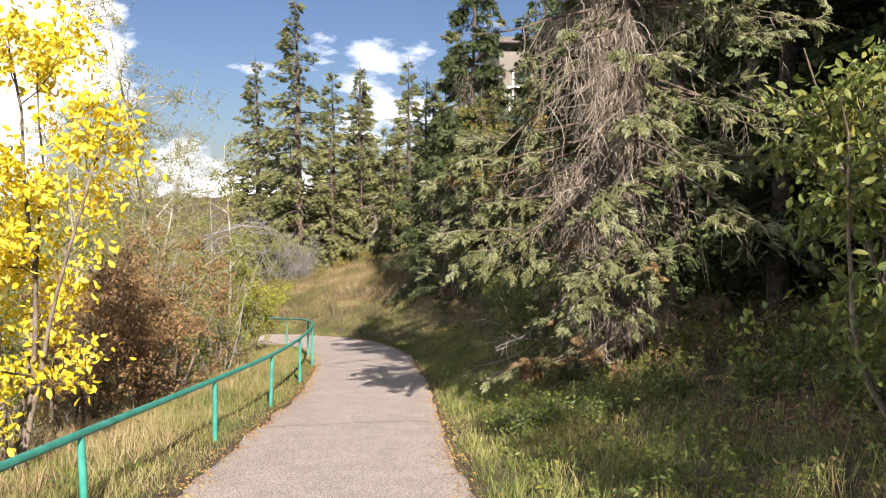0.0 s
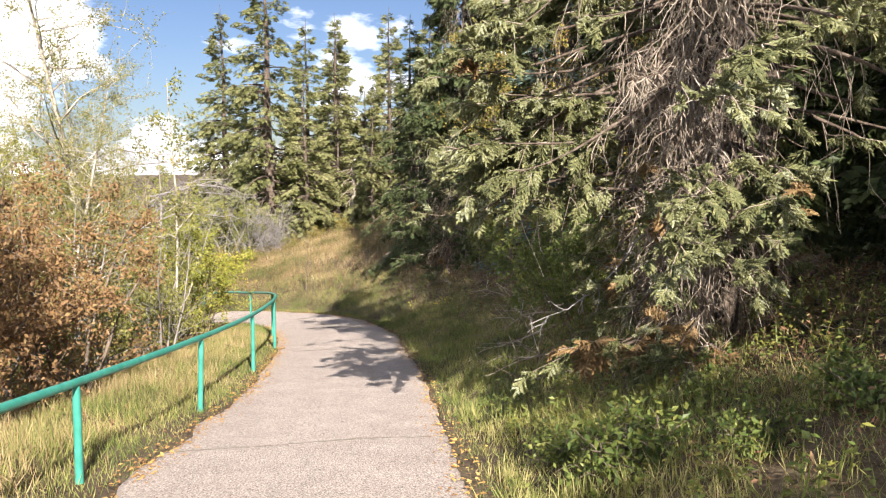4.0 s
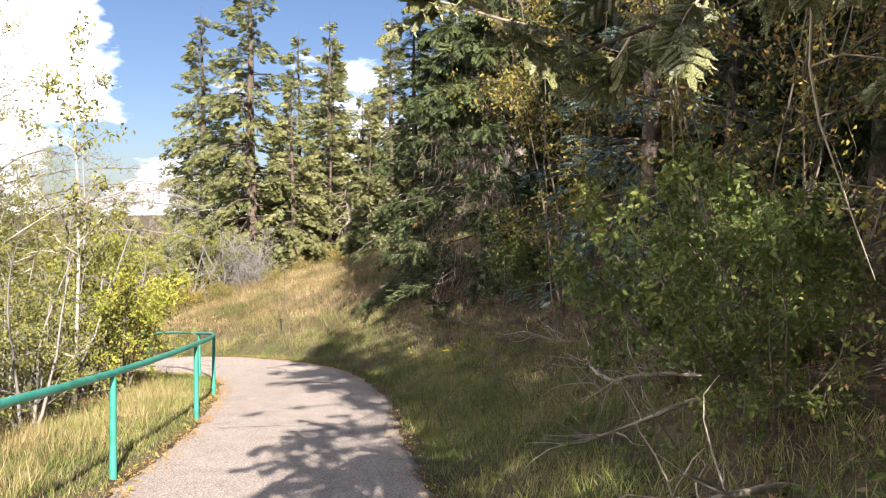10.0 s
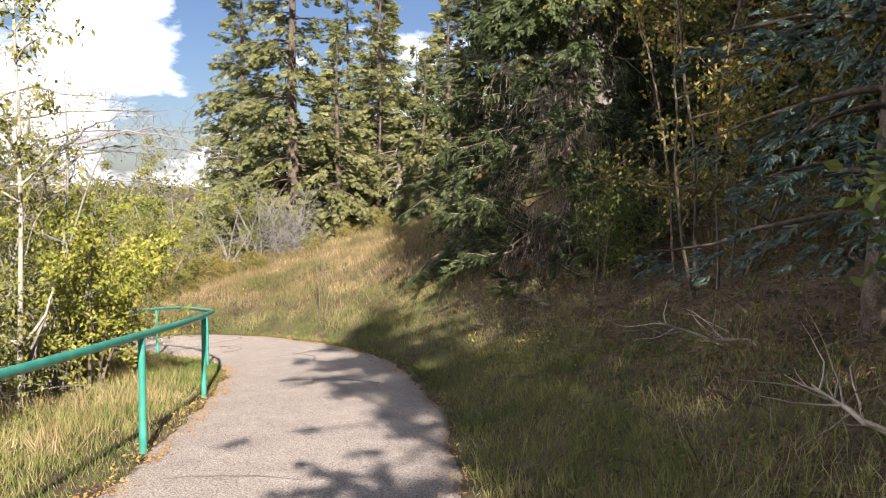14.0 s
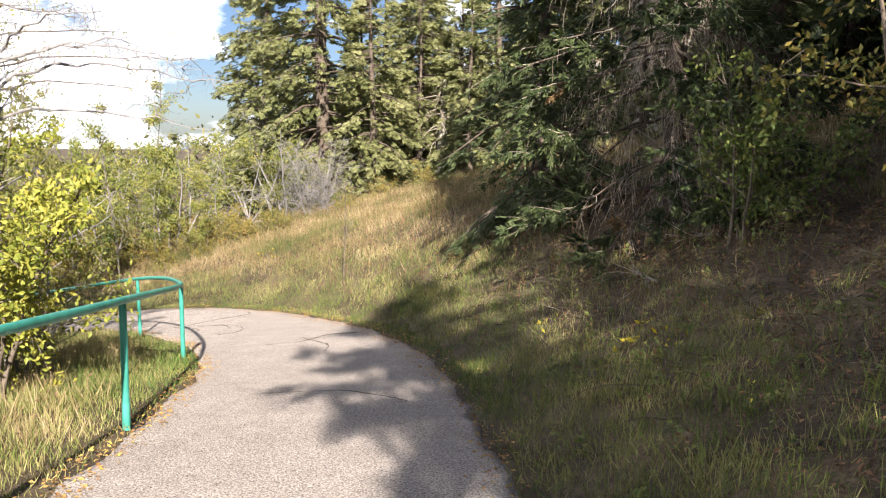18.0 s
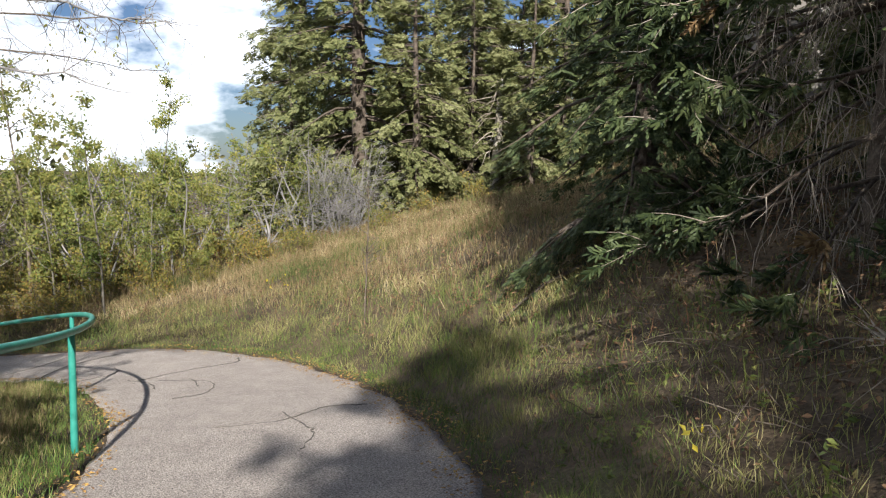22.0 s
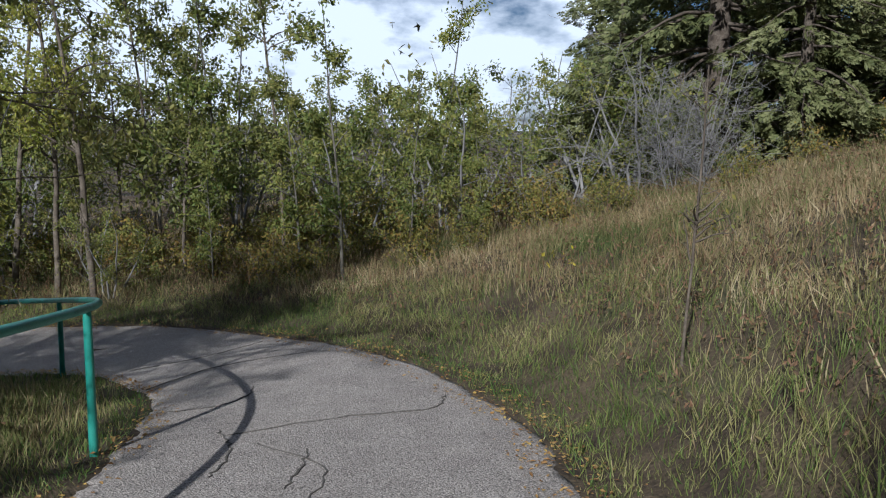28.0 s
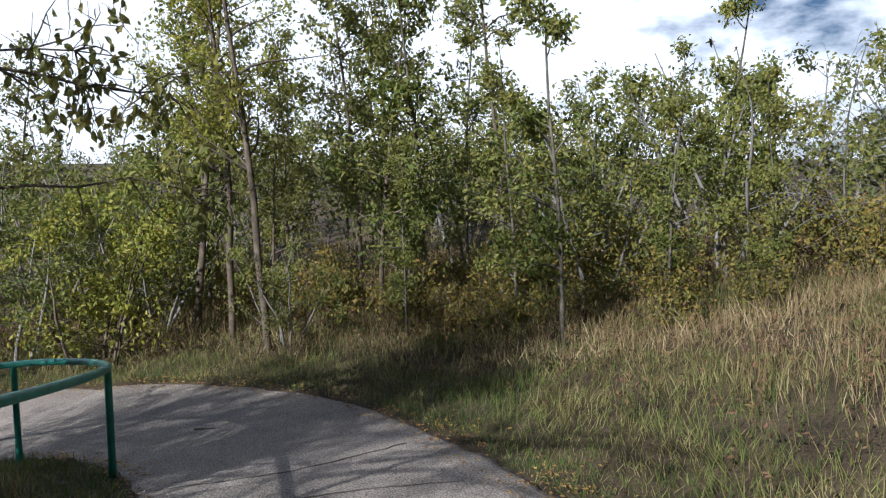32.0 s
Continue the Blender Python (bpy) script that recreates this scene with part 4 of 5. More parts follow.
olive = broadleaf("shrub", 2.8, 1.5, 48, LEAF_OLIVE, stand(-6.0, 14.6), stems=8, count=3628, leaf=0.075, label="shrub with thin olive-green leaves and grey stems", category="shrub", base=0.1, twig=2, bark=GREY_TWIG, group="shrubs on the lower slope")
for k, (x, y, s) in enumerate([(-6.2, 17.6, 0.95), (-8.6, 15.0, 1.15), (-7.6, 11.4, 1.1), (-8.4, 22.3, 0.9), (-9.9, 18.4, 1.2), (-6.6, 5.6, 1.15), (-5.4, 1.2, 1.1), (-11.5, 13, 1.3), (-10.8, 25.4, 0.9), (-12.2, 21.0, 1.1), (-10.4, 8, 1.3), (-8.0, 0.0, 1.3)]):
    copy_thing(olive, stand(x, y, 67 * k, s))

for k, (x, y, s) in enumerate([(-9.6, 16.8, 0.85), (-7.0, 15.4, 0.6), (-11.2, 20.4, 0.9), (-8.6, 11.8, 0.75), (-12.0, 25.0, 0.8), (-9.8, 9.0, 0.8), (-10.6, 26.4, 0.6), (-12.6, 23.6, 0.75)]):
    copy_thing(birch, stand(x, y, 97 * k + 40, s))
left_a = broadleaf("birch_sapling", 5.6, 1.5, 71, LEAF_OLIVE, stand(-7.4, 13.2), count=1872, leaf=0.075, bark=PALE_BARK, label="young birch with sparse olive-green leaves", base=0.1, twig=4, girth=0.006, upright=0.7, group="young birches on the lower slope")
left_b = broadleaf("willow_shrub", 4.6, 1.8, 72, LEAF_OLIVE, stand(-8.2, 16.4), stems=7, count=3960, leaf=0.075, bark=GREY_TWIG, label="tall many-stemmed willow with olive leaves", category="shrub", base=0.1, twig=3, group="willows on the lower slope")
for k, (x, y, s, w) in enumerate([(-9.0, 20.6, 1.0, 1), (-10.6, 16.6, 1.1, 1), (-11.4, 20.2, 1.1, 1), (-8.6, 10.2, 1.0, 1), (-9.6, 6.2, 1.1, 1), (-12.2, 11.6, 1.3, 1), (-7.6, 23.2, 0.75, 1), (-9.4, 13.2, 1.1, 0), (-8.8, 18.6, 1.15, 0), (-10.4, 23.8, 1.0, 0), (-11.8, 14.4, 1.2, 0), (-12.8, 17.6, 1.25, 1), (-13.2, 22.8, 1.1, 1), (-7.0, 9.0, 0.95, 0), (-12.4, 27.0, 0.9, 1), (-10.9, 26.4, 0.7, 1), (-11.6, 24.6, 1.35, 1), (-6.3, 19.6, 1.3, 0), (-5.3, 16.4, 0.75, 1), (-6.9, 19.8, 1.0, 1), (-5.6, 12.9, 0.8, 1), (-6.6, 12.0, 1.0, 1), (-7.4, 21.4, 1.0, 1), (-7.0, 16.2, 1.1, 1), (-13.4, 25.0, 1.3, 1), (-8.2, 3.0, 1.1, 1), (-20.9, 20, 1.2, 1), (-21.3, 15, 1.3, 1), (-20.5, 24.5, 1.1, 1), (-14.4, 8, 1.4, 1), (-6.4, -2.5, 1.1, 1)]):
    copy_thing((left_a, left_b)[w], stand(x, y, 61 * k, s))

# ---- beyond the bend ----
sap_a = broadleaf("aspen_sapling", 5.4, 1.25, 51, LEAF_WILLOW, stand(-14.2, 35.0), count=2736, leaf=0.090, bark=TRUNK_GREY, label="slim young aspen with green and yellow leaves", base=0.15, twig=3, girth=0.0065, upright=0.7, group="aspens beyond the bend")
sap_b = broadleaf("aspen_sapling", 6.4, 1.3, 52, LEAF_OLIVE, stand(-18.6, 34.4), count=2419, leaf=0.098, bark=DARK_BARK, label="slim young aspen with olive leaves and a dark trunk", base=0.25, twig=3, girth=0.007, upright=0.7, group="aspens beyond the bend")
sap_c = broadleaf("willow_shrub", 4.4, 1.7, 53, LEAF_WILLOW, stand(-16.4, 37.2), stems=5, count=3628, leaf=0.090, bark=GREY_TWIG, label="many-stemmed willow with yellowing green leaves", category="shrub", base=0.15, twig=2, group="willows beyond the bend")
for k, (x, y, s, w) in enumerate([(-16.2, 35.6, 0.85, 0), (-19.6, 35.4, 1.0, 0), (-21.2, 35.9, 1.05, 1), (-22.6, 34.0, 0.95, 1), (-24.0, 34.6, 1.1, 0), (-20.4, 33.0, 0.75, 1), (-26, 32, 1.0, 0), (-25.5, 36.5, 1.0, 1), (-17.6, 38.6, 1.0, 2), (-14.8, 38.6, 0.95, 2), (-19.8, 39.0, 1.0, 2), (-22.4, 38.2, 1.05, 2), (-15.6, 41.6, 1.1, 2), (-18.6, 42, 1.1, 2), (-22, 42.5, 1.2, 2), (-26, 40, 1.2, 2), (-13.2, 42.0, 1.0, 2), (-17.2, 34.2, 0.6, 0), (-12.6, 37.0, 0.55, 0), (-21.5, 31.0, 0.8, 2), (-23.5, 29.5, 0.9, 2), (-19.8, 28.6, 0.8, 2), (-27.5, 29, 1.1, 1), (-22.5, 32.3, 1.25, 0), (-20.6, 34.8, 1.2, 1), (-24.8, 33.0, 1.3, 1), (-23.4, 36.6, 1.3, 0), (-27, 34.5, 1.2, 2), (-29, 31, 1.3, 2), (-25.6, 30, 1.1, 2), (-22, 27.6, 1.0, 2), (-18.4, 32.6, 0.5, 2), (-17.6, 36.2, 1.15, 1), (-16.0, 39.6, 1.1, 0), (-20.8, 37.4, 1.25, 0), (-30, 27, 1.3, 2), (-27, 25, 1.2, 2), (-23.5, 24.5, 1.1, 2), (-14.0, 36.6, 0.7, 0), (-12.0, 41.8, 0.9, 2), (-18.2, 35.0, 1.3, 0), (-32, 36, 1.4, 2), (-30, 41, 1.4, 2)]):
    copy_thing((sap_a, sap_b, sap_c)[w], stand(x, y, 83 * k, s * (1.12 if w == 2 else 1.0)))
broadleaf("dead_bush", 3.0, 1.7, 54, LEAF_GREEN, stand(-10.3, 40.6), stems=16, count=0, bark=GREY_TWIG, label="bare grey twiggy bush at the foot of the slope", category="bush", base=0.05, twig=20, girth=0.007)
broadleaf("fallen_tree", 4.2, 3.0, 55, LEAF_GREEN, stand(-13.4, 40.2), stems=3, count=0, bark=GREY_TWIG, label="dead tree with bleached bent limbs", category="tree", base=0.2, twig=9, upright=0.1, girth=0.012)
orange = broadleaf("shrub", 1.3, 0.9, 56, LEAF_MIXED, stand(-14.6, 37.2), stems=7, count=1468, leaf=0.075, label="low shrub with orange and green leaves", category="shrub", base=0.05, twig=2, group="low shrubs round the meadow")
for k, (x, y, s) in enumerate([(-12.6, 38.8, 1.0), (-11.4, 39.2, 0.9), (-15.8, 37.8, 1.1), (-13.4, 37.8, 0.9), (-9.0, 40.2, 0.8), (-17.2, 36.4, 1.0), (-8.0, 41.2, 0.8), (-12.2, 36.4, 0.6), (-19, 37, 1.0), (-7.0, 42.6, 0.9), (-15.2, 36.2, 0.8), (-16.6, 37.4, 1.2), (-18.2, 36.0, 0.9), (-20.4, 35.8, 1.0), (-22.0, 34.8, 1.0), (-13.0, 39.4, 1.1), (-14.2, 39.6, 1.2), (-23.8, 32.2, 1.0), (-21.2, 32.6, 0.8), (-17.8, 34.6, 1.0), (-16.4, 34.8, 0.9), (-19.4, 34.0, 1.1), (-15.4, 35.0, 0.8), (-22.6, 33.2, 1.1), (-20.2, 33.8, 1.2), (-13.6, 36.2, 0.8), (-18.8, 38.6, 1.4), (-16.6, 36.4, 1.3), (-24.6, 30.6, 1.2), (-11.8, 38.0, 0.9), (-10.6, 38.4, 0.7)]):
    copy_thing(orange, stand(x, y, 91 * k, s))
over = broadleaf("aspen_tree", 8.0, 2.6, 57, LEAF_OLIVE, stand(-13.1, 26.2), count=3900, leaf=0.094, bark=DARK_BARK, label="aspen inside the bend with long low limbs", base=0.35, twig=5, girth=0.011, upright=0.3, detail=True)
for k, (s, e) in enumerate([((-13.1, 26.3, 0.2), (-11.6, 30.0, 0.45)), ((-13.1, 26.3, 0.6), (-11.7, 29.4, 0.9)), ((-13.1, 26.3, -0.3), (-11.9, 30.2, -0.15)), ((-13.1, 26.3, 1.0), (-12.3, 29.6, 1.5))]):
    arching_limb(over, s, e, 570 + k, DARK_BARK, 0.35, LEAF_OLIVE, 420, 0.085, 0.028)
for k, (s, e) in enumerate([((-13.0, 26.3, 2.4), (-8.6, 30.4, 3.4)), ((-13.0, 26.3, 3.0), (-9.0, 29.4, 4.1)), ((-13.0, 26.3, 2.0), (-9.7, 30.7, 2.8)), ((-13.0, 26.3, 3.4), (-10.4, 29.2, 4.6))]):
    arching_limb(over, s, e, 580 + k, DARK_BARK, 0.5, LEAF_OLIVE, 90, 0.07, 0.034, 1.5)
tall_a = broadleaf("aspen_tree", 8.6, 2.0, 59, LEAF_LIME, stand(-18.4, 32.3), count=4200, leaf=0.085, bark=DARK_BARK, label="dark-stemmed aspen with thinning yellow-green leaves", base=0.3, limbs=26, twig=4, girth=0.0085, upright=0.7, group="yellowing aspens by the bend")
for k, (x, y, s) in enumerate([(-19.1, 31.9, 0.92), (-20.4, 31.6, 1.0)]):
    copy_thing(tall_a, stand(x, y, 111 * k + 50, s))
lime = broadleaf("shrub", 3.0, 1.5, 58, LEAF_LIME, stand(-19.2, 29.8), stems=6, count=3110, leaf=0.098, label="yellow-green shrub beyond the returning path", category="shrub", base=0.1, twig=2, group="shrubs beyond the returning path")
for k, (x, y, s) in enumerate([(-21.8, 30.4, 1.1), (-20.4, 26.0, 0.9), (-24.5, 31.8, 1.2)]):
    copy_thing(lime, stand(x, y, 77 * k, s))

# ---- right bank shrubs ----
broadleaf("shrub", 2.4, 1.1, 61, LEAF_GREEN, stand(3.65, 13.3), stems=8, count=8000, leaf=0.079, label="green leafy shrub overhanging the bank", category="shrub", base=0.12, twig=4)
broadleaf("tall_shrub", 8.0, 2.2, 62, LEAF_MIXED, girth=0.006, at=stand(2.9, 21.2), stems=9, count=15000, leaf=0.08, label="many-stemmed shrub turning orange and yellow", category="shrub", base=0.15, limbs=9, twig=5)
broadleaf("tall_shrub", 7.0, 2.0, 63, LEAF_MIXED, girth=0.004, at=stand(4.4, 14.5), stems=12, count=7000, leaf=0.07, label="dark twiggy shrub with browning leaves on the bank", category="shrub", base=0.15, twig=9, bark=DARK_BARK)
broadleaf("shrub", 2.3, 1.15, 67, LEAF_GREEN, stand(3.75, 11.3), stems=9, count=9000, leaf=0.048, label="round-leaved green shrub at the foot of the bank", category="shrub", base=0.08, twig=4, detail=True, girth=0.006)
broadleaf("shrub", 3.4, 1.2, 64, LEAF_GREEN, stand(6.4, 1.35), stems=8, count=4200, leaf=0.09, label="leafy shrub at the edge of the wood", category="shrub", base=0.1, twig=4, detail=True)
broadleaf("shrub", 2.4, 1.2, 65, LEAF_GREEN, stand(1.6, 24.0), stems=6, count=3744, leaf=0.079, label="small green shrub below the tall spruce", category="shrub", base=0.1, twig=4)
low_b = broadleaf("low_shrub", 0.6, 0.65, 66, LEAF_GREEN, stand(3.6, 4.7), stems=8, count=1296, leaf=0.068, label="low green shrub in the grass", category="shrub", base=0.05, twig=2, group="low shrubs under the spruce")
for k, (x, y, s) in enumerate([(4.3, 4.4, 0.7), (5.1, 4.6, 0.8), (3.2, 5.5, 0.6), (5.9, 3.9, 0.9), (6.6, 5.0, 1.1), (3.4, 8.6, 0.8), (6.4, 2.6, 0.9)]):
    copy_thing(low_b, stand(x, y, 59 * k, s))


# ---- grass and litter ----
def scatter(count, lo, hi, keep, seed):
    rng = np.random.RandomState(seed)
    xy = rng.uniform(lo, hi, (count, 2))
    d, zc, half, bank = path_frame(xy[:, 0], xy[:, 1])
    ok = keep(xy, d, np.abs(d) - half, rng)
    return xy[ok], (np.abs(d) - half)[ok], d[ok], rng


def grass(name, xy, height, material, label, rng, width=0.011, lean=0.35, kite=False):
    pos = np.column_stack([xy, ground_z(xy[:, 0], xy[:, 1]) - 0.02])
    comb = 0.13 * np.column_stack([np.sin(xy[:, 0] * 1.3 + 2 * np.sin(xy[:, 1] * 0.9)), np.sin(xy[:, 1] * 1.6 + 2 * np.sin(xy[:, 0] * 1.1))])
    axis = np.column_stack([rng.normal(0, lean, (len(xy), 2)) + comb, np.ones(len(xy))])
    if kite:
        v, f = spread(KITE_V, KITE_F, pos, axis, height, rng)
        v = v.reshape(len(xy), 4, 3)
        mid = v[:, [1, 3]].mean(1, keepdims=True)
        v[:, 1::2] = mid + (v[:, 1::2] - mid) * (width / height)[:, None, None]
        return tagged(new(name, mesh_from(name, v.reshape(-1, 3), f, material)), label, "grass", kind="stuff")
    v, f = spread(BLADE_V, BLADE_F, pos, axis, height, rng)
    # Blades keep one true width whatever their length.
    v = v.reshape(len(xy), 5, 3)
    mid = v[:, [0, 1]].mean(1, keepdims=True)
    v[:, :2] = mid + (v[:, :2] - mid) * (width / height)[:, None, None]
    mid = v[:, [2, 3]].mean(1, keepdims=True)
    v[:, 2:4] = mid + (v[:, 2:4] - mid) * (width / height)[:, None, None]
    return tagged(new(name, mesh_from(name, v.reshape(-1, 3), f, material)), label, "grass", kind="stuff")


clump = lambda xy, s: 0.5 + 0.5 * np.sin(xy[:, 0] * 2.1 * s + 1.3 * np.sin(xy[:, 1] * 1.7 * s)) * np.sin(xy[:, 1] * 2.4 * s + xy[:, 0] * 0.7)
under = lambda xy: np.hypot(xy[:, 0] - 0.9, xy[:, 1] - 26.3) < 3.3 + 0.5 * np.sin(3 * xy[:, 1] + 2 * xy[:, 0])
meadow = lambda xy: (xy[:, 1] > 25.5 - 0.45 * xy[:, 0]) | (xy[:, 0] < -8)
xy, e, d, rng = scatter(720000, (-21, -8), (8, 36), lambda xy, d, e, r: (e > 0.02) & (e < 2.8) & (r.uniform(0, 1, len(e)) < np.where(e < 1.4, 1, 0.5) * np.clip(0.25 + e * 3, 0, 1)), 71)
grass("verge_grass", xy, rng.uniform(0.04, 0.11, len(xy)) + 0.17 * np.clip(e / 1.2, 0, 1) * rng.uniform(0.3, 1.3, len(xy)) * (0.4 + clump(xy, 0.8)) * np.where((d > 0) & (xy[:, 1] > 17) & (xy[:, 1] < 27), 0.5, 1.0), GRASS_GREEN, "short green and yellowing grass along the path", rng, width=0.0062, lean=0.42, kite=True)
xy, e, d, rng = scatter(430000, (-29, -8), (8, 45), lambda xy, d, e, r: (e > np.where(d > 0, 0.7, 0.35)) & (e < 15) & ~under(xy) & (r.uniform(0, 1, len(e)) < np.where(d > 0, np.where(meadow(xy), np.where(e < 1.9, 0.12, np.where(e < 6, 0.85, 0.42)), np.where(e < 2, 0.12, 0.02)), np.where(e < 3.5, 0.8, 0.15))), 72)
grass("dry_grass", xy, rng.uniform(0.12, 0.5, len(xy)) * (0.45 + 0.65 * clump(xy, 0.5)) * np.clip(0.3 + e / 4.0, 0.3, 1) * np.where((d > 0) & ~meadow(xy), 0.6, 1), GRASS_DRY, "tall dry straw-coloured meadow grass", rng, width=np.where(e < 4, 0.0065, 0.012), lean=0.2, kite=True)

xy, e, d, rng = scatter(380000, (-21, 8), (6, 36), lambda xy, d, e, r: (e > 0.05) & (e < 1.7) & (r.uniform(0, 1, len(e)) < np.clip(1.15 - e / 1.5, 0, 1) * (0.25 + clump(xy, 0.6)) * np.where(xy[:, 1] > 21, 1.0, np.where(d > 0, 0.5, 0.2))), 76)
grass("green_grass", xy, rng.uniform(0.05, 0.15, len(xy)) * (0.7 + 0.6 * clump(xy, 0.8)), GRASS_LUSH, "fresh green grass tufts at the path's edge", rng, width=0.0065, lean=0.4, kite=True)



def tufts(name, count, lo, hi, keep, seed, blades, reach, height, width, material, label, lean=0.3):
    """Tussocks of grass: blades that fan out from shared roots."""
    xy, e, d, rng = scatter(count, lo, hi, keep, seed)
    tall = rng.uniform(*height, len(xy))
    k = np.repeat(np.arange(len(xy)), blades)
    off = rng.normal(0, reach, (len(k), 2))
    at = xy[k] + off
    clear = np.abs(path_frame(at[:, 0], at[:, 1])[0]) - path_frame(at[:, 0], at[:, 1])[2] > 0.03
    k, off, at = k[clear], off[clear], at[clear]
    pos = np.column_stack([at, ground_z(at[:, 0], at[:, 1]) - 0.02])
    axis = np.column_stack([rng.normal(0, lean, (len(k), 2)) + off * 2.2, np.ones(len(k))])
    size = tall[k] * rng.uniform(0.45, 1.1, len(k))
    v, f = spread(KITE_V, KITE_F, pos, axis, size, rng)
    v = v.reshape(len(k), 4, 3)
    mid = v[:, [1, 3]].mean(1, keepdims=True)
    v[:, 1::2] = mid + (v[:, 1::2] - mid) * (width * rng.uniform(0.6, 1.3, len(k)) / size)[:, None, None]
    tagged(new(name, mesh_from(name, v.reshape(-1, 3), f, material)), label, "grass", kind="stuff")


tufts("bank_grass", 26000, (-8, -7), (9, 31), lambda xy, d, e, r: (d > 0) & (e > 0.2) & (e < 3.4) & ~under(xy) & (r.uniform(0, 1, len(e)) < np.clip(1.25 - e / 2.6, 0.08, 1) * (0.1 + clump(xy, 0.55))), 101, 16, 0.06, (0.10, 0.30), 0.0075, GRASS_GREEN, "tussocks of green grass on the shaded bank")
tufts("verge_tussocks", 16000, (-16, -7), (2, 30), lambda xy, d, e, r: (d < 0) & (e > 0.7) & (e < 4.5) & (r.uniform(0, 1, len(e)) < 0.25 + clump(xy, 0.5)), 102, 12, 0.07, (0.15, 0.42), 0.008, GRASS_DRY, "yellowing tussocks between the handrail and the shrubs")
tufts("meadow_tussocks", 46000, (-24, 24), (7, 45), lambda xy, d, e, r: (d > 0) & meadow(xy) & (e > 1.0) & (e < 14) & ~under(xy) & (r.uniform(0, 1, len(e)) < np.clip((e - 1.5) / 4, 0.05, 1) * (0.12 + clump(xy, 0.42))), 103, 9, 0.10, (0.14, 0.46), 0.011, GRASS_DRY, "tall straw-coloured tussocks of meadow grass", 0.4)

# Leafy green herbs under the spruces.
xy, e, d, rng = scatter(15000, (-2, -5), (11, 27), lambda xy, d, e, r: (d > 0) & (e > 0.5) & (e < 7) & (r.uniform(0, 1, len(e)) < np.where(xy[:, 1] < 9, 0.9, 0.16) * (0.1 + clump(xy, 0.4))), 104)
tall = rng.uniform(0.12, 0.5, len(xy)) * np.clip(0.4 + e / 3, 0.4, 1)
root = np.column_stack([xy, ground_z(xy[:, 0], xy[:, 1]) - 0.02])
way = unit(np.column_stack([rng.normal(0, 0.3, (len(xy), 2)), np.ones(len(xy))]))
k = np.repeat(np.arange(len(xy)), 12)
v1, f1 = spread(KITE_V * (1, 0.03, 1), KITE_F, root, way, tall, rng)
v2, f2 = spread(LEAF_V, LEAF_F, root[k] + way[k] * (tall[k] * rng.uniform(0.3, 1.05, len(k)))[:, None], rng.normal(0, 1, (len(k), 3)) * (1, 1, 0.35), rng.uniform(0.03, 0.075, len(k)), rng, up=(0, 0, 1), tumble=0.4)
tagged(new("herbs", mesh_from("herbs", np.vstack([v1, v2]), np.vstack([f1, f2 + len(v1)]), LEAF_GREEN)), "leafy green herbs on the shaded verge", "herbs", kind="stuff")

# Dry brown weeds among the grass and on the bank: a stalk with small curled leaves.
xy, e, d, rng = scatter(68000, (-24, -6), (8, 43), lambda xy, d, e, r: (e > 0.9) & (e < 11) & (r.uniform(0, 1, len(e)) < np.where(d > 0, np.where(meadow(xy), np.where(e < 1.4, 0.25, 0.75), np.where(e < 2, 0.15, 0.9)), 0.12) * (0.15 + clump(xy, 0.33))), 75)
n = len(xy)
tall = rng.uniform(0.18, 0.6, n) * np.where(meadow(xy), 1.0, 0.8) * np.clip(0.4 + e / 4, 0.4, 1)
root = np.column_stack([xy, ground_z(xy[:, 0], xy[:, 1]) - 0.02])
way = unit(np.column_stack([rng.normal(0, 0.25, (n, 2)), np.ones(n)]))
v1, f1 = spread(KITE_V * (1, 0.02, 1), KITE_F, root, way, tall, rng)
k = np.repeat(np.arange(n), 7)
u = rng.uniform(0.25, 1.0, len(k))
v2, f2 = spread(LEAF_V * (1, 0.8, 1.6), LEAF_F, root[k] + way[k] * (tall[k] * u)[:, None] + rng.normal(0, 0.02, (len(k), 3)), rng.normal(0, 1, (len(k), 3)) + (0, 0, 0.3), rng.uniform(0.025, 0.07, len(k)), rng)
tagged(new("dry_weeds", mesh_from("dry_weeds", np.vstack([v1, v2]), np.vstack([f1, f2 + len(v1)]), WEEDS)), "brown and green withered weeds in the grass", "weeds", kind="stuff")
xy, e, d, rng = scatter(590000, (-21, -8), (8, 36), lambda xy, d, e, r: (e > -0.35) & (e < 0.6) & (r.uniform(0, 1, len(e)) < np.exp(-(((e + 0.02) / np.where((d > 0) & (xy[:, 1] > 23), 0.32, 0.14)) ** 2)) * np.where(d < 0, 1.0, 0.7) * (0.25 + clump(xy, 1.3))), 73)
pos = np.column_stack([xy, np.where(e < 0.02, path_frame(xy[:, 0], xy[:, 1])[1] + 0.014, ground_z(xy[:, 0], xy[:, 1]) + 0.045)])
v, f = spread(LEAF_V, LEAF_F, pos, rng.normal(0, 1, (len(xy), 3)) * (1, 1, 0.2), rng.uniform(0.018, 0.055, len(xy)), rng, up=(0, 0, 1))
tagged(new("fallen_leaves", mesh_from("fallen_leaves", v, f, LITTER)), "brown and yellow fallen leaves along the path's edges", "fallen leaves", kind="stuff")
xy, e, d, rng = scatter(90000, (-8, 2), (10, 34), lambda xy, d, e, r: (d > 0) & (e > 0.8) & (e < 6) & (~meadow(xy) | under(xy)) & (r.uniform(0, 1, len(e)) < np.clip(e / 2.0 - 0.2, 0, 1)), 74)
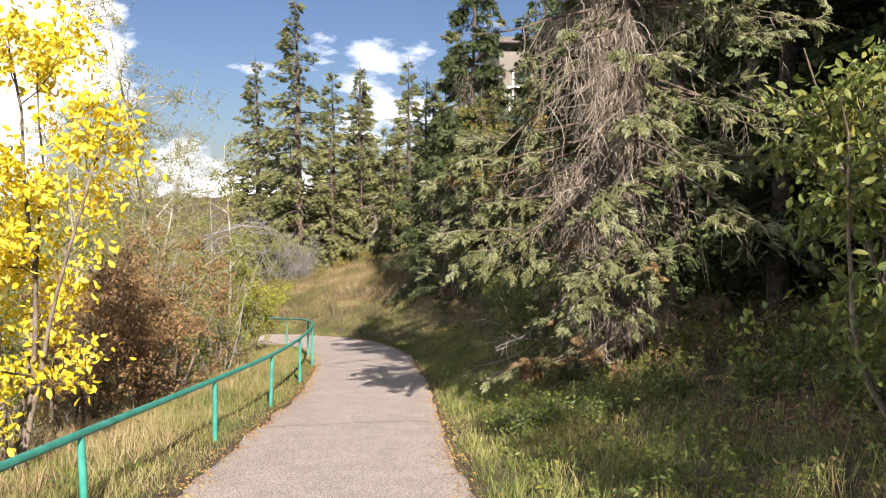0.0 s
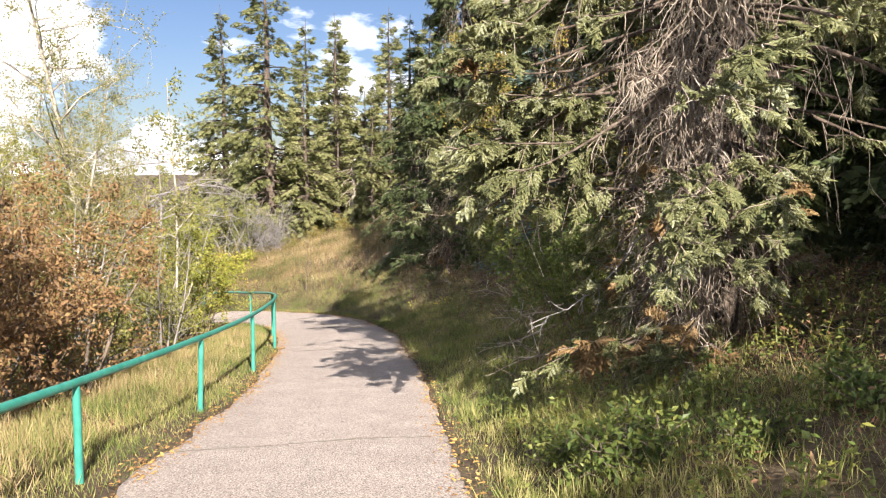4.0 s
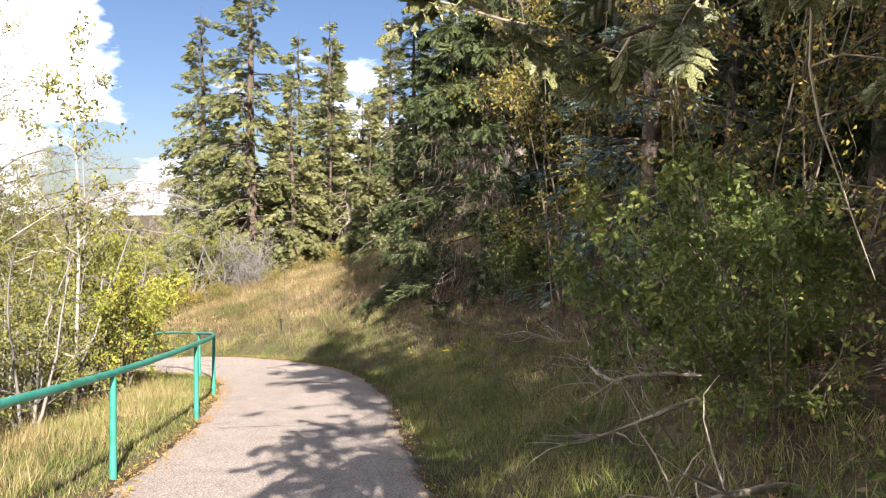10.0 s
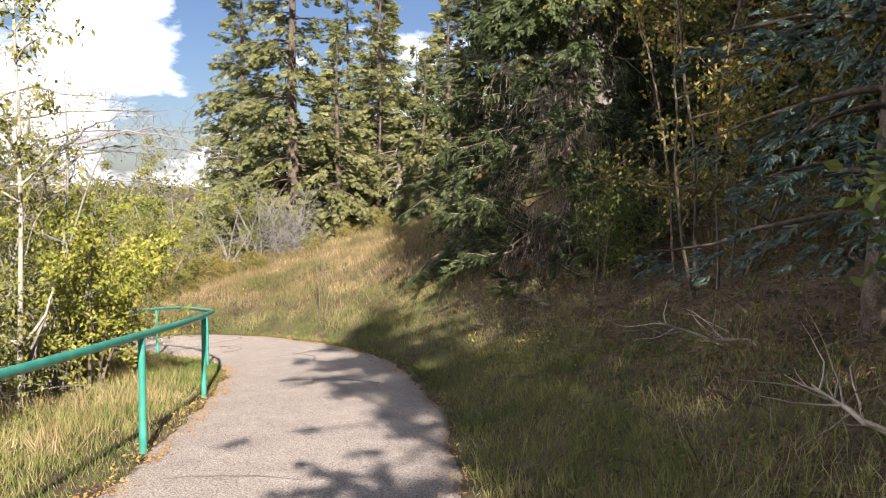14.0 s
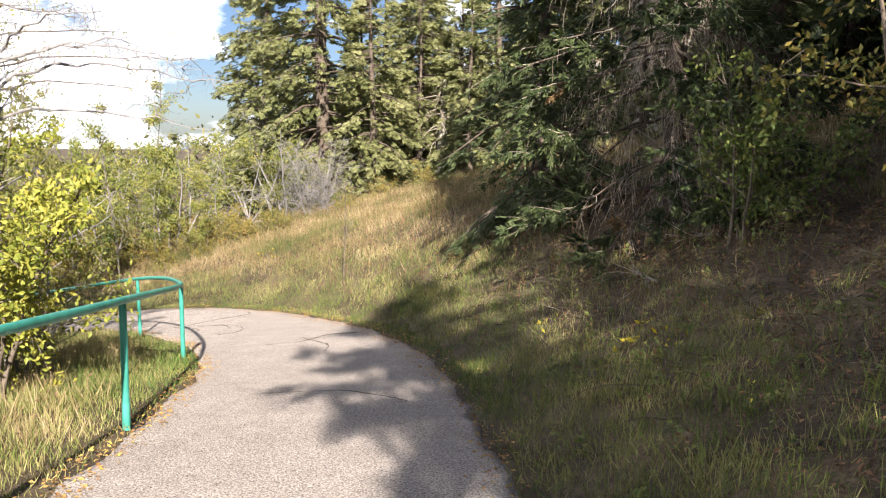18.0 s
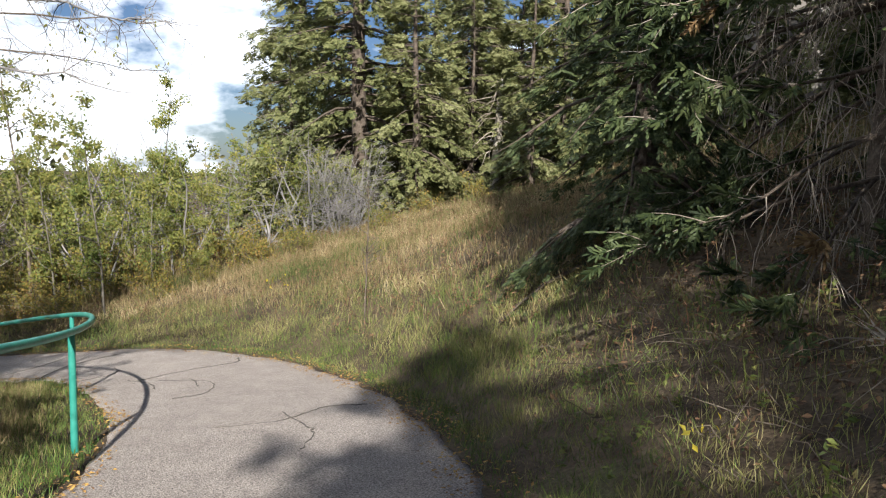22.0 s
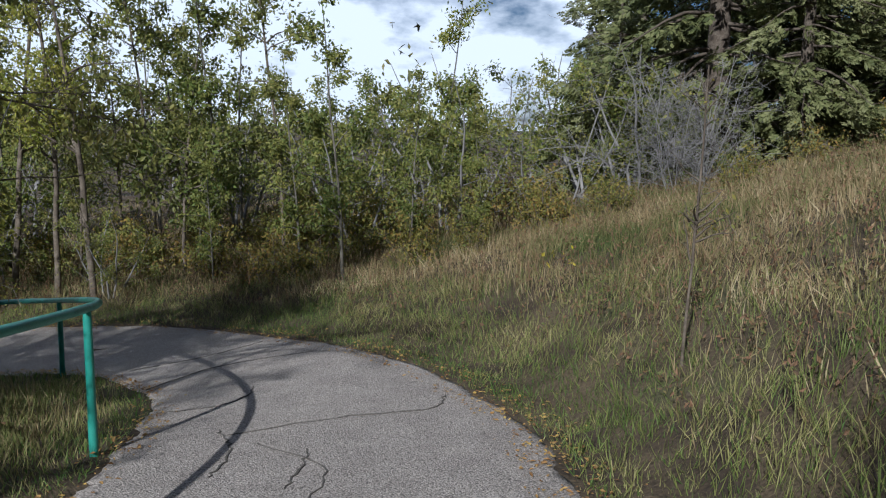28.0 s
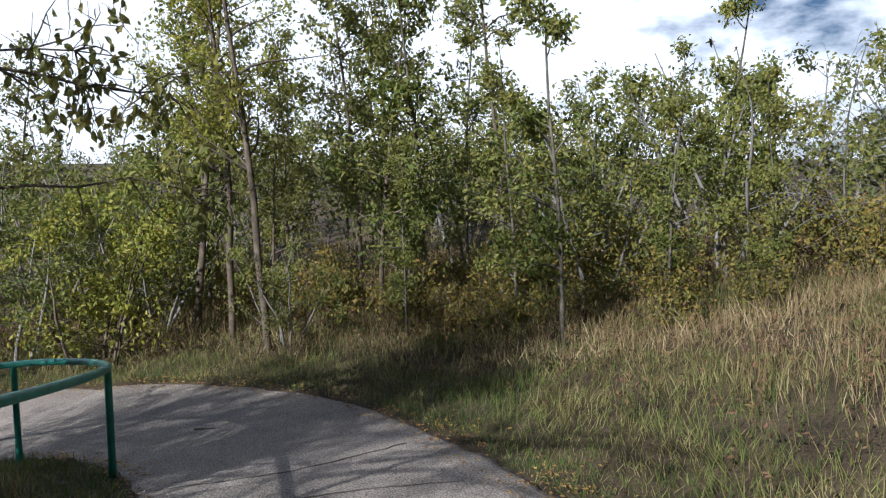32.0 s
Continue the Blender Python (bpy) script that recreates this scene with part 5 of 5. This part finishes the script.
pos = np.column_stack([xy, ground_z(xy[:, 0], xy[:, 1]) + 0.015])
v, f = spread(LEAF_V, LEAF_F, pos, rng.normal(0, 1, (len(xy), 3)) * (1, 1, 0.25), rng.uniform(0.03, 0.08, len(xy)), rng, up=(0, 0, 1))
tagged(new("forest_litter", mesh_from("forest_litter", v, f, WOOD_LITTER)), "dull brown leaf litter under the spruces", "leaf litter", kind="stuff")

# ---- far woods across the valley ----
rng = np.random.RandomState(81)
far_p, far_a2, far_s = [], [], []
for k in range(420):
    ang = radians(rng.uniform(85, 235))
    dist = rng.uniform(70, 420) if k % 3 else rng.uniform(600, 1500)
    x, y = -5 + dist * math.cos(ang), 20 + dist * math.sin(ang)
    z = float(ground_z(x, y)[0])
    tall, wide = rng.uniform(5, 10) * (1 + dist / 900), rng.uniform(2.5, 5) * (1 + dist / 500)
    q = rng.normal(0, 1, (150, 3))
    far_p.append(np.column_stack([x + q[:, 0] * wide * 0.5, y + q[:, 1] * wide * 0.5, z + np.clip(tall * (0.5 + 0.25 * q[:, 2]), 0.3, None)]))
    far_a2.append(rng.normal(0, 1, (150, 3)))
    far_s.append(rng.uniform(0.35, 0.9, 150) * (1 + dist / 300))
v, f = spread(LEAF_V, LEAF_F, np.concatenate(far_p), np.concatenate(far_a2), np.concatenate(far_s), rng)
tagged(new("far_woods", mesh_from("far_woods", v, f, FAR_WOOD)), "distant autumn woods across the valley", "woods", kind="stuff")

# ---- the snag, the bare sapling and small yellow plants ----
rng = np.random.RandomState(91)
snag = tagged(new("snag"), "pale broken trunk of a dead spruce with bare stubs", "dead tree")
snag.matrix_basis = stand(-6.7, 44.2)
tb = Tubes(9)
tb.add(limb_points((0, 0, -0.3), (0.03, 0, 1), 4.2, 10, 0, rng, 0.02), np.linspace(0.22, 0.06, 11), 9, 0.08, rng)
part("trunk", tb.mesh("trunk", PALE_BARK), snag)
tb = Tubes(4)
for _ in range(46):
    z, q = rng.uniform(1.6, 3.8), rng.uniform(0, 6.3)
    tb.add(limb_points((0, 0, z), (math.cos(q), math.sin(q), -0.15), rng.uniform(0.4, 1.6), 5, 0.12, rng, 0.15), np.linspace(0.02, 0.004, 6))
tagged(part("branchwork", tb.mesh("branchwork", DEAD_WOOD), snag), kind="stuff")
broadleaf("bare_sapling", 2.7, 0.55, 92, LEAF_MIXED, stand(-6.0, 31.5), count=60, leaf=0.05, bark=DARK_BARK, label="thin leafless sapling in the meadow grass", base=0.4, twig=2, girth=0.006, upright=1.2)
plant = broadleaf("yellow_seedling", 0.38, 0.13, 93, LEAF_YELLOW, stand(-0.5, 24.0), stems=2, count=16, leaf=0.08, label="small seedling with yellow leaves in the grass", category="plant", base=0.3, twig=2, girth=0.01, group="yellow seedlings")
for k, (x, y, s) in enumerate([(-9.4, 35.0, 1.5), (0.6, 22.6, 0.7), (0.5, 22.0, 1.1), (0.75, 21.4, 0.9), (1.2, 19.6, 0.8)]):
    copy_thing(plant, stand(x, y, 40 * k, s))

# Twigs strewn over the floor of the wood.
rng = np.random.RandomState(95)
xy, e, d, r2 = scatter(5200, (-4, 6), (9, 29), lambda xy, d, e, r: (d > 0) & (e > 1.1) & (e < 6.5) & (~meadow(xy) | under(xy)) & (r.uniform(0, 1, len(e)) < 0.25 + clump(xy, 0.5)), 96)
tb = Tubes(3)
for x, y, z in np.column_stack([xy, ground_z(xy[:, 0], xy[:, 1])])[:1500]:
    q = rng.uniform(0, 6.3)
    tb.add(limb_points((x, y, z + 0.01), (math.cos(q), math.sin(q), rng.uniform(0.0, 0.7)), rng.uniform(0.2, 0.9), 4, 0.1, rng, 0.2), np.linspace(0.006, 0.002, 5))
tagged(new("twig_litter", tb.mesh("twig_litter", DARK_BARK)), "bare grey twigs strewn on the shaded bank", "twigs", kind="stuff")

# Dead branches lying at the foot of the bank.
def fallen_branch(x, y, turn, length, seed):
    rng = np.random.RandomState(seed)
    ob = tagged(new("fallen_branch"), "dry grey fallen branch on the shaded bank", "branch", "fallen branches")
    ob.matrix_basis = pose(*on_ground(x, y, -0.04), 0, 0, turn)
    tb = Tubes(5)
    p = limb_points((0, 0, 0), (1, 0, 0.12), length, 10, 0.01, rng, 0.12)
    tb.add(p, np.linspace(0.028, 0.005, 11), 6, 0.1, rng)
    part("branch", tb.mesh("branch", DEAD_WOOD), ob)
    tw = Tubes(4)
    for _ in range(14):
        tw.add(limb_points(p[rng.randint(2, 10)], rng.normal(0, 0.6, 3) + (0.6, 0, 0.25), rng.uniform(0.2, 0.8), 5, 0.03, rng, 0.2), np.linspace(0.008, 0.002, 6))
    tagged(part("brushwood", tw.mesh("brushwood", DEAD_WOOD), ob), kind="stuff")


for k, (x, y, t, l) in enumerate([(3.7, 12.9, 170, 1.3), (3.5, 12.3, 195, 1.2), (3.0, 14.2, 120, 1.0), (3.4, 10.0, 200, 0.8), (1.5, 24.9, 170, 0.6), (0.7, 23.8, 150, 0.5), (2.8, 17.4, 160, 0.9)]):
    fallen_branch(x, y, t, l, 940 + k)


stick = tagged(new("stick"), "short dark stick lying on the path", "stick")
stick.matrix_basis = pose(-14.5, 30.35, float(path_frame(-14.5, 30.35)[1][0]) + 0.03, 0, 0, 55)
rng = np.random.RandomState(99)
tb = Tubes(6)
tb.add(limb_points((0, 0, 0), (1, 0, 0), 0.42, 6, 0.0, rng, 0.1) * (1, 1, 0.2), np.linspace(0.013, 0.006, 7), 6, 0.1, rng)
part("branch", tb.mesh("branch", DARK_BARK), stick)


# ---- house above the wood ----
def box(name, lo, hi, material, parent, bevel=0.02, label=""):
    bm = bmesh.new()
    bmesh.ops.create_cube(bm, size=1)
    bmesh.ops.scale(bm, verts=bm.verts, vec=[h - l for l, h in zip(lo, hi)])
    bmesh.ops.translate(bm, verts=bm.verts, vec=[(h + l) / 2 for l, h in zip(lo, hi)])
    if bevel:
        bmesh.ops.bevel(bm, geom=bm.edges[:], offset=bevel, segments=1, affect="EDGES")
    return part(name, from_bm(bm, name, material), parent, label)


house = tagged(new("house"), "white house with a balcony above the wooded bank", "house")
hz = float(ground_z(2.0, 40.0)[0])
house.matrix_basis = pose(4.7, 40.0, hz, 0, 0, 12)
box("wall", (-3.6, 0, -3), (3.6, 6, 10.2), SIDING, house, label="grey-brown siding")
box("balcony", (-3.4, -1.6, 6.5), (2.6, 0.02, 6.75), WHITE, house)
box("roof", (-4.1, -0.6, 10.2), (4.1, 6.6, 10.5), ROOFING, house)
for k in range(9):
    box("baluster", (-3.35 + 0.735 * k, -1.56, 6.75), (-3.29 + 0.735 * k, -1.50, 7.75), WHITE, house, 0.005)
box("balcony_rail", (-3.4, -1.6, 7.75), (2.6, -1.5, 7.83), WHITE, house, 0.01)
for x in (-2.2, 0.2, 2.4):
    w = box("window", (x - 0.7, -0.05, 7.0), (x + 0.7, 0.03, 8.9), WHITE, house, 0.01)
    box("pane", (x - 0.6, -0.07, 7.1), (x + 0.6, -0.04, 8.8), GLASS, w, 0.0)

# ---- the dark depth of the wood on the bank ----
rng = np.random.RandomState(97)
n = 11500
x, y = np.append(rng.uniform(10.5, 26, 9000), rng.uniform(6.5, 12, 2500)), np.append(rng.uniform(-9, 44, 9000), rng.uniform(31, 48, 2500))
# South of y = 6 it is unseen; its height there only shapes the shade.
z = ground_z(x, y) + rng.uniform(0.2, 1, n) * np.where(y < 6, np.where(x > 13, 11, 3.5), 13)
v, f = spread(SPRAY_V, SPRAY_F, np.column_stack([x, y, z]), rng.normal(0, 1, (n, 3)) * (1, 1, 0.4), rng.uniform(0.9, 1.7, n), rng, up=(0, 0, 1))
tagged(new("wood_thicket", mesh_from("wood_thicket", v, f, NEEDLES)), "dense dark spruce wood behind the bank", "woods", kind="stuff")
